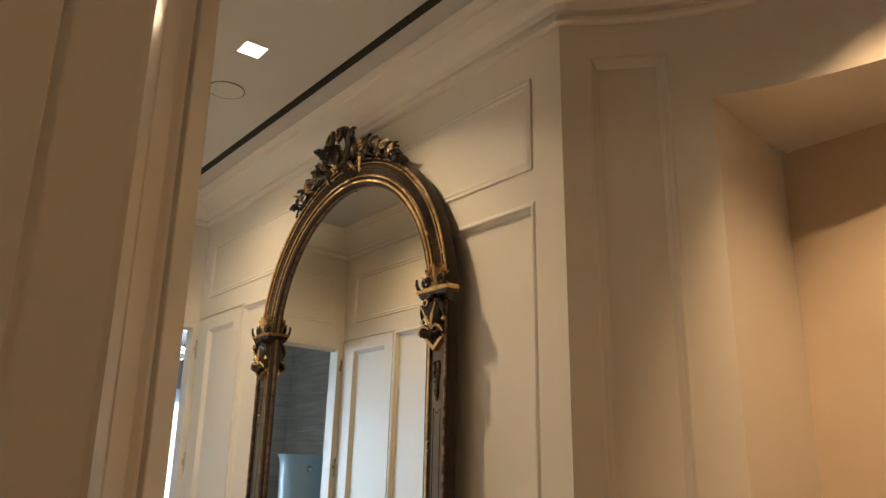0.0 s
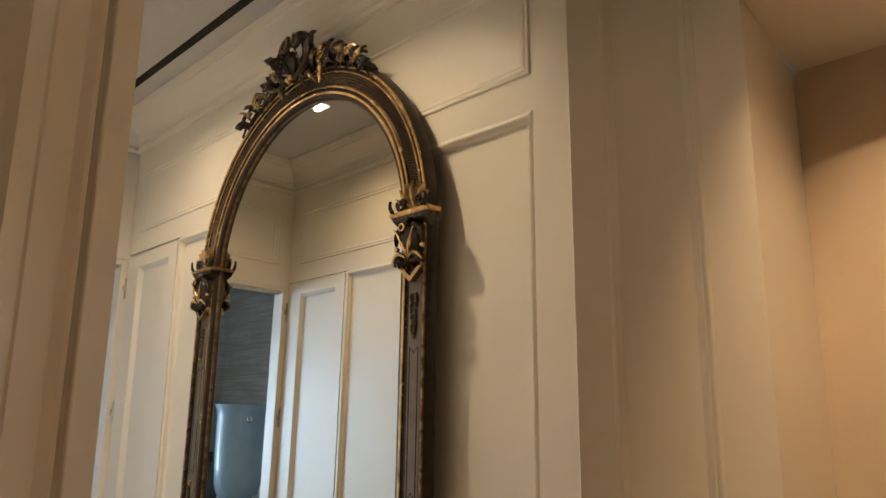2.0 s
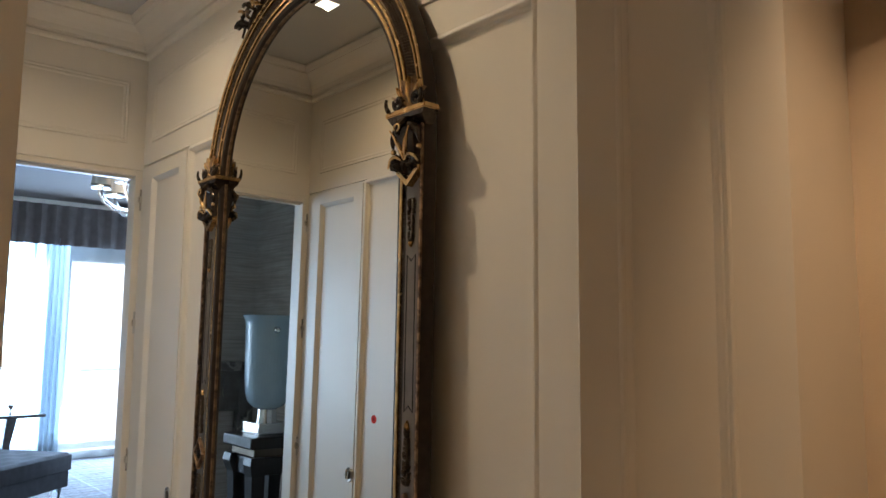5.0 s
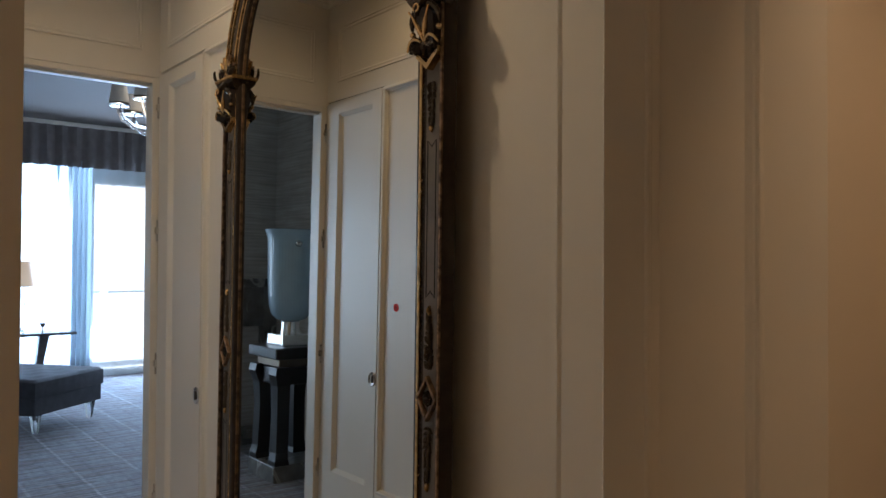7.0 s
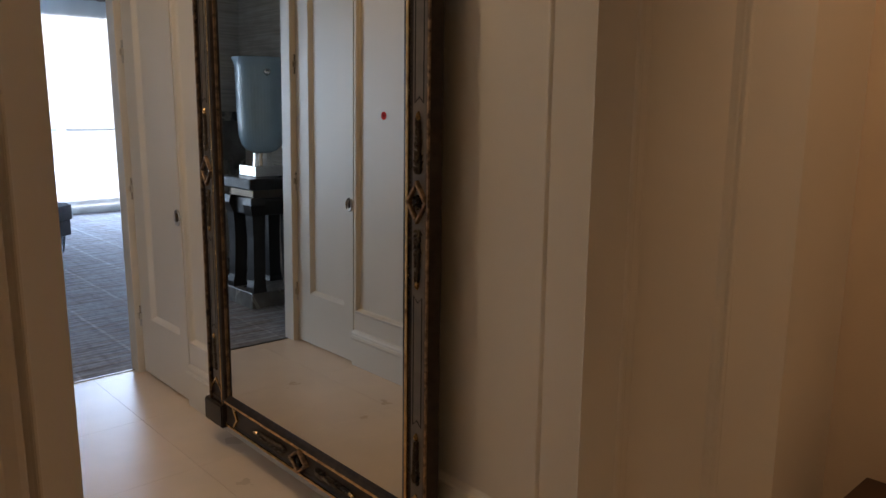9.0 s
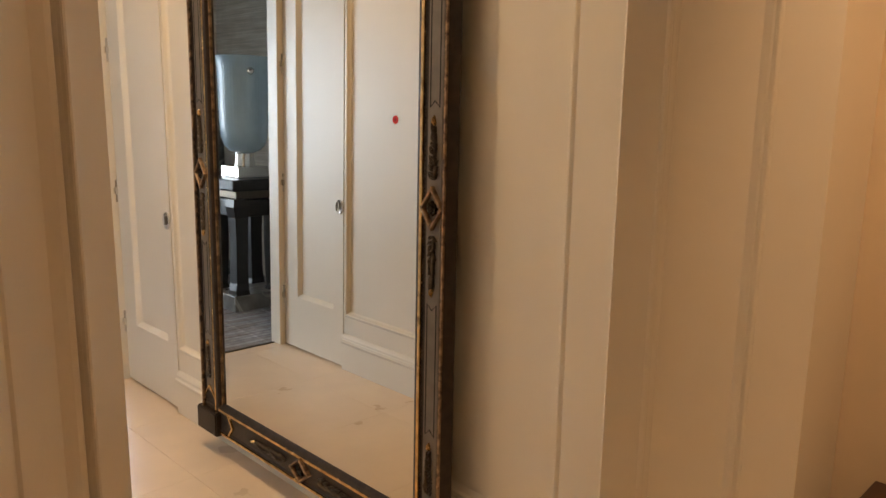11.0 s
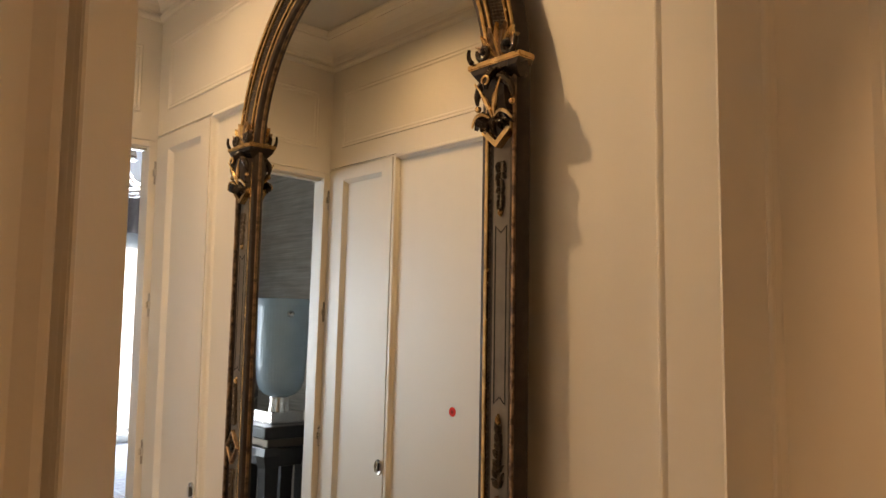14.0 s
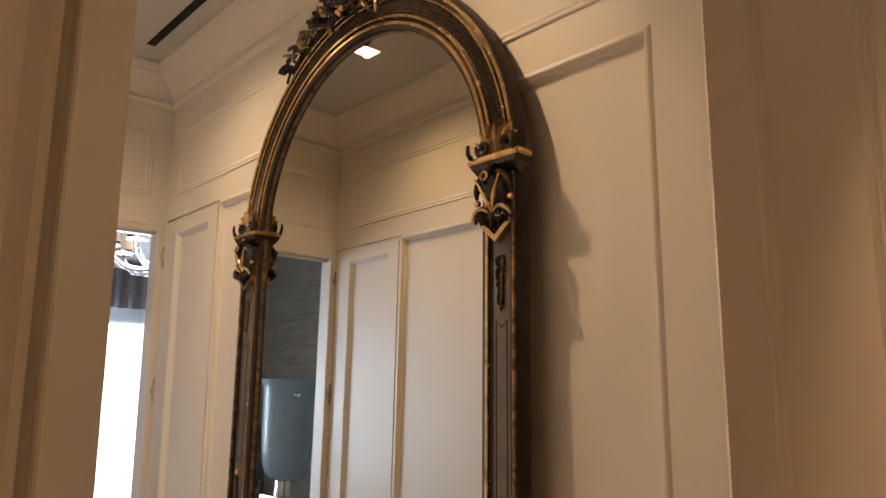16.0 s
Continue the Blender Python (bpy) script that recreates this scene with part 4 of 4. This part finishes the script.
# dark board that carries the carving
bm = bmesh.new()
rows = []
for i in range(35):
    deg_ = -34 + 2 * i
    a = radians(90 - deg_)
    u, z = on_arch(deg_, 0.07)
    hgt = (0.016 + 0.062 * max(0, math.cos(deg_ * math.pi / 30)) + 0.018 * abs(math.sin(i * 1.3))) * min(1.0, 0.12 + (34 - abs(deg_)) / 9)
    rows.append([M(u + math.cos(a) * o, z + math.sin(a) * o, v) for o, v in ((-0.02, 0.090), (-0.02, F - 0.014), (hgt * 0.5, F + 0.004), (hgt * 0.85, F - 0.006), (hgt, 0.100), (hgt, 0.090))])
part("crest_backing", loops(bm, rows, True, True), EBONY, mirror, "dark carved ground of the crest", True)

# red dot sticker on the glass
sticker = empty("dot_sticker", M(2.293 - MC, 1.380, 0.101), "small round red sticker on the mirror glass", "sticker")
c = M(2.293 - MC, 1.380, 0.1005)
for r, mat, nm, d in ((0.0115, RED, "paper", 0.0), (0.0045, REDDARK, "print", 0.0006)):
    bm = bmesh.new()
    loops(bm, [[(c[0] - d - q, c[1] + r * math.cos(k * math.pi / 12), c[2] + r * math.sin(k * math.pi / 12)) for k in range(24)] for q in (0.0, 0.0005)], True, True)
    part(nm, bm, mat, sticker)

# ---- the bedroom beyond the doorway ----
BY0, BY1, BX0, BX1, BZ = YN + 0.08, 10.92, -1.6, 6.4, 3.25
room = wall_thing("wall_bedroom", "grey fabric-covered bedroom wall")
part("side_wall", boxes((BX0 - 0.1, BX0, BY0, BY1, 0, BZ)), GREYWALL, room)
part("side_wall", boxes((BX1, BX1 + 0.1, BY0, BY1, 0, BZ)), GREYWALL, room)
part("door_wall", boxes((BX0, XW - 0.005, BY0, BY0 + 0.025, 0, BZ), (XE + 0.005, BX1, BY0, BY0 + 0.025, 0, BZ), (XW - 0.005, XE + 0.005, BY0, BY0 + 0.025, HEAD + 0.03, BZ)), GREYWALL, room)
tagged(part("carpet_floor", boxes((BX0, BX1, YN + 0.075, BY1 + 1.4, -0.06, 0.0)), CARPET), "blue-grey plaid bedroom carpet", "carpet", kind="structure")
# The ceiling's shade is in its base colour.
tagged(part("ceiling_bedroom", boxes((BX0, BX1, BY0, BY1, BZ, BZ + 0.1)), SHADEGREY), "bedroom ceiling in dark grey with its shade painted in", "ceiling", kind="structure")
# window wall: glazing between posts, open sky outside
win = empty("window_1", (0, 0, 0), "wide floor-to-ceiling window, overexposed daylight outside", "window", kind="structure")
part("lintel", boxes((BX0, BX1, BY1, BY1 + 0.15, 2.49, BZ)), PAINT, win)
for x in (0.4, 3.45, 5.3):
    part("window_post", boxes((x - 0.05, x + 0.05, BY1, BY1 + 0.12, 0.0, 2.49)), STEEL, win)
part("window_sill", boxes((BX0, BX1, BY1 - 0.02, BY1 + 0.14, 0.0, 0.09)), STEEL, win)
part("window_pier", boxes((BX0, 0.4, BY1, BY1 + 0.15, 0, 2.49)), GREYWALL, win)
part("railing", boxes((0.3, BX1, BY1 + 1.25, BY1 + 1.28, 1.02, 1.05)), STEEL, win)
backdrop = part("backdrop", boxes((-14, 26, 24, 24.1, -3, 16)), SKYGLOW)
tagged(backdrop, "bright hazy daylight outside the window", "backdrop", kind="structure")

# curtains: pleated taupe header, sheer voile below


def pleats(x0, x1, y, z0, z1, period, depth, n=7):
    bm = bmesh.new()
    k = int((x1 - x0) / period * n)
    top, bot = [], []
    for i in range(k + 1):
        x = x0 + (x1 - x0) * i / k
        w = depth * math.sin(2 * math.pi * (x - x0) / period + 0.7 * math.sin(x * 2.1))
        top.append(bm.verts.new((x, y + w * 0.6, z1)))
        bot.append(bm.verts.new((x + 0.01 * math.sin(x * 9), y + w, z0)))
    for i in range(k):
        bm.faces.new((top[i], top[i + 1], bot[i + 1], bot[i]))
    return bm


val = empty("valance", (3.3, 10.4, 3.18), "pleated taupe curtain heading under the ceiling", "curtain")
part("heading", pleats(BX0 + 0.1, BX1 - 0.1, 10.66, 2.655, 3.155, 0.17, 0.035), CURTAIN, val, smooth=True)
part("track", boxes((BX0, BX1, 10.63, 10.70, 3.155, 3.185)), PAINT, val)
sheer = empty("sheer_curtain", (3.3, 10.5, 0.02), "white sheer curtain drawn before the window", "curtain")
part("voile", pleats(BX0 + 0.1, 3.38, 10.77, 0.015, 2.72, 0.15, 0.04), GATHERED, sheer, smooth=True)
part("voile", pleats(3.38, BX1 - 0.1, 10.80, 0.015, 2.72, 0.34, 0.03), SHEER, sheer, smooth=True)
drape = empty("drape", (3.30, 10.71, 0.01), "gathered bluish voile curtain beside the window post", "curtain")
part("cloth", pleats(3.19, 3.41, 10.71, 0.012, 2.74, 0.06, 0.03), DRAPE, drape, smooth=True)
part("hem", pleats(3.186, 3.414, 10.704, 0.010, 0.110, 0.06, 0.03), DRAPE, drape, smooth=True)
part("heading_tape", pleats(3.188, 3.412, 10.705, 2.66, 2.745, 0.06, 0.03), DRAPE, drape, smooth=True)

# tufted ottoman on acrylic legs
ott = empty("ottoman", (0, 0, 0), "slate velvet tufted bench on clear tapered legs", "ottoman")
OX0, OX1, OY0, OY1 = 0.0, 0.90, 0.0, 1.50


def cushion():
    bm = bmesh.new()
    nx, ny = 28, 44
    rows = []
    for j in range(ny + 1):
        row = []
        for i in range(nx + 1):
            fx, fy = i / nx, j / ny
            x, y = OX0 + (OX1 - OX0) * fx, OY0 + (OY1 - OY0) * fy
            edge = min(fx * 0.9, (1 - fx) * 0.9, fy * 1.5, (1 - fy) * 1.5)
            tuft = 1 - 0.5 * (math.cos(fx * 2 * math.pi * 3) * math.cos(fy * 2 * math.pi * 5) + 1) * 0.5
            z = 0.455 + 0.03 * min(1, edge / 0.06) ** 0.5 - 0.048 * (1 - tuft) * (1 if edge > 0.05 else 0)
            row.append(bm.verts.new((x, y, z)))
        rows.append(row)
    for a, b in zip(rows, rows[1:]):
        for i in range(nx):
            bm.faces.new((a[i], a[i + 1], b[i + 1], b[i]))
    return bm


part("cushion_top", cushion(), VELVET, ott, smooth=True)
part("cushion_side", boxes((OX0, OX1, OY0, OY1, 0.315, 0.457), bev=0.012), VELVET, ott, smooth=True)
part("base", boxes((OX0 + 0.015, OX1 - 0.015, OY0 + 0.015, OY1 - 0.015, 0.165, 0.315), bev=0.01), VELVET, ott)
for x in (OX0 + 0.10, OX1 - 0.10):
    for y in (OY0 + 0.08, OY1 - 0.08):
        part("leg", loops(bmesh.new(), [[(x + a * w, y + b * w, z) for a, b in ((-1, -1), (1, -1), (1, 1), (-1, 1))] for w, z in ((0.017, 0.0), (0.036, 0.166))], True, True), ACRYLIC, ott, "clear tapered leg")
ott.matrix_world = pose(2.215, 7.70, 0, 0, 0, 38.6)

# side table with lamp by the window
table = empty("side_table", (2.35, 9.5, 0), "narrow dark table before the window", "table")
part("tabletop", boxes((1.60, 2.97, 9.50, 9.90, 0.685, 0.715), bev=0.005), DARKWOOD, table)
for x in (1.68, 2.64):
    part("leg", loops(bmesh.new(), [[(x + a * w + sk, 9.70 + b * 0.05, z) for a, b in ((-1, -1), (1, -1), (1, 1), (-1, 1))] for w, sk, z in ((0.06, -0.03, 0.0), (0.035, 0.0, 0.4), (0.05, 0.04, 0.686))], True, True), DARKWOOD, table)
part("stretcher", boxes((1.68, 2.66, 9.68, 9.72, 0.19, 0.23)), DARKWOOD, table)
lamp = empty("table_lamp", (2.43, 9.70, 0.715), "glass table lamp with a cream shade, backlight set as its glow", "lamp")
part("base", lathe([(0.05, 0.0), (0.055, 0.02), (0.03, 0.05), (0.075, 0.14), (0.085, 0.22), (0.06, 0.33), (0.022, 0.40), (0.012, 0.50)], 24, (2.43, 9.70, 0.715)), CRYSTAL, lamp, smooth=True)
part("shade", lathe([(0.165, 0.50), (0.125, 0.77), (0.122, 0.77), (0.162, 0.50)], 32, (2.43, 9.70, 0.715)), SHADEGLOW, lamp, "cream shade, backlight set as its glow", True)
cup = empty("small_goblet", (2.66, 9.66, 0.715), "small stemmed cup on the side table", "cup")
part("bowl", lathe([(0.022, 0.0), (0.006, 0.012), (0.006, 0.05), (0.022, 0.07), (0.028, 0.10)], 16, (2.66, 9.66, 0.715)), DARKMETAL, cup, smooth=True)

# chandelier with milky glass arms
CH = (3.34, 7.40, 2.865)
ch = empty("chandelier", (CH[0], CH[1], BZ), "milky glass chandelier with small lit shades", "chandelier")
part("rod", tube([(CH[0], CH[1], BZ), (CH[0], CH[1], 2.66)], 0.012, 10), SILVER, ch)
part("hub", lathe([(0.03, -0.22), (0.06, -0.17), (0.075, -0.10), (0.04, -0.03), (0.03, 0.02)], 20, CH), CRYSTAL, ch, smooth=True)
for k in range(8):
    a = k * math.pi / 4 + radians(34.5)
    dx, dy = math.cos(a), math.sin(a)
    pts = [(CH[0] + dx * r, CH[1] + dy * r, CH[2] + z) for r, z in ((0.05, -0.12), (0.16, -0.17), (0.30, -0.19), (0.42, -0.17), (0.50, -0.11), (0.54, -0.04), (0.54, 0.0))]
    arm = part("arm", tube(pts, [0.024, 0.026, 0.028, 0.028, 0.026, 0.022, 0.02], 10), CRYSTAL, ch, smooth=True)
    tip = (CH[0] + dx * 0.54, CH[1] + dy * 0.54, CH[2])
    part("drip_pan", lathe([(0.02, -0.01), (0.085, 0.0), (0.09, 0.008), (0.02, 0.012)], 20, tip), CRYSTAL, arm, smooth=True)
    part("shade", lathe([(0.085, 0.03), (0.062, 0.19), (0.060, 0.19), (0.083, 0.03)], 24, tip), WHITELINEN, arm, smooth=True)
    part("bulb", lathe([(0.02, 0.03), (0.075, 0.035), (0.075, 0.04), (0.02, 0.045)], 16, tip), BULBGLOW, arm)
data = bpy.data.lights.new("chandelier_lamp", "POINT")
data.energy, data.color, data.shadow_soft_size = 12, (1.0, 0.85, 0.65), 0.3
new("chandelier_lamp", data).location = (CH[0], CH[1], CH[2] + 0.15)

# marble chimney piece and alcove, seen in the mirror
fire = empty("fireplace", (0.6, 6.9, 0), "dark veined marble fireplace surround on a grey breast", "fireplace", kind="structure")
part("breast", boxes((0.117, 1.35, 6.95, 7.6, 0, BZ)), GREYWALL, fire)
part("surround", boxes((0.12, 0.26, 6.86, 6.95, 0, 1.30), (1.14, 1.32, 6.86, 6.95, 0, 1.30), (0.26, 1.14, 6.86, 6.95, 0.95, 1.30), bev=0.006), MARBLE, fire)
part("mantel", boxes((0.12, 1.36, 6.80, 6.95, 1.30, 1.38), bev=0.008), MARBLE, fire)
part("hearth", boxes((0.12, 1.4, 6.45, 6.95, 0.0, 0.05), bev=0.006), MARBLE, fire)
part("near_wall", boxes((0.015, 0.115, BY0 + 0.027, 6.96, 0, BZ)), GREYWALL, room)

# black lacquer stand with the glazed urn
UX, UY = 0.715, 5.48
stand = empty("plinth_stand", (UX, UY, 0), "black lacquered carved stand on a grey stone block", "pedestal")
part("stone_block", boxes((UX - 0.21, UX + 0.21, UY - 0.20, UY + 0.20, 0.0, 0.115), bev=0.006), MARBLE, stand)
for a in (-1, 1):
    for b in (-1, 1):
        rows = []
        for z, o, w in ((0.115, 0.145, 0.055), (0.15, 0.150, 0.050), (0.20, 0.142, 0.046), (0.50, 0.135, 0.046), (0.66, 0.140, 0.050), (0.74, 0.160, 0.056), (0.79, 0.155, 0.052)):
            rows.append([(UX + a * o + p * w, UY + b * o + q * w, z) for p, q in ((-1, -1), (1, -1), (1, 1), (-1, 1))])
        part("leg", loops(bmesh.new(), rows, True, True), LACQUER, stand)
for y in (-0.15, 0.15):
    part("apron", boxes((UX - 0.14, UX + 0.14, UY + y - 0.02, UY + y + 0.02, 0.66, 0.78), bev=0.012), LACQUER, stand)
for x in (-0.15, 0.15):
    part("apron", boxes((UX + x - 0.02, UX + x + 0.02, UY - 0.14, UY + 0.14, 0.66, 0.78), bev=0.012), LACQUER, stand)
part("waist", boxes((UX - 0.17, UX + 0.17, UY - 0.17, UY + 0.17, 0.785, 0.845), bev=0.008), DARKMETAL, stand)
part("tabletop", boxes((UX - 0.22, UX + 0.22, UY - 0.22, UY + 0.22, 0.845, 0.925), bev=0.012), LACQUER, stand)
urn = empty("urn_vase", (UX, UY, 0.925), "tall pale blue glazed urn with a silver foot and lion knob", "vase")
part("plinth", boxes((UX - 0.12, UX + 0.12, UY - 0.12, UY + 0.12, 0.925, 1.005), bev=0.004), SILVER, urn, "polished silver plinth")
part("foot", lathe([(0.075, 0.975), (0.074, 0.985), (0.070, 1.0), (0.066, 1.03), (0.068, 1.065), (0.06, 1.075)], 28, (UX, UY, 0.03)), SILVER, urn, "polished silver foot", True)
BOWL = [(0.066, 1.070), (0.10, 1.085), (0.130, 1.12), (0.147, 1.18), (0.155, 1.28), (0.160, 1.40), (0.162, 1.55), (0.164, 1.65), (0.170, 1.69), (0.182, 1.715), (0.184, 1.725), (0.178, 1.728), (0.160, 1.69), (0.150, 1.55), (0.14, 1.2), (0.06, 1.10)]
reeds = []
for r, z in BOWL:
    r *= 1.08
    deep = 0.0035 if 1.10 < z < 1.70 and r > 0.11 else 0.0
    reeds.append([(UX + r * (1 + deep * math.cos(k * math.pi / 2)) * math.cos(k * math.pi / 96), UY + r * (1 + deep * math.cos(k * math.pi / 2)) * math.sin(k * math.pi / 96), z + 0.03) for k in range(192)])
part("bowl", loops(bmesh.new(), reeds, True, True), GLAZE, urn, "pale blue reeded glaze", True)
ka = radians(-76)
kx, ky = UX + 0.176 * math.cos(ka), UY + 0.176 * math.sin(ka)
knob = part("knob", tube([(kx, ky, 1.655), (kx + 0.02 * math.cos(ka), ky + 0.02 * math.sin(ka), 1.655), (kx + 0.032 * math.cos(ka), ky + 0.032 * math.sin(ka), 1.65)], [0.025, 0.021, 0.011], 12), SILVER, urn, "small silver mask", True)
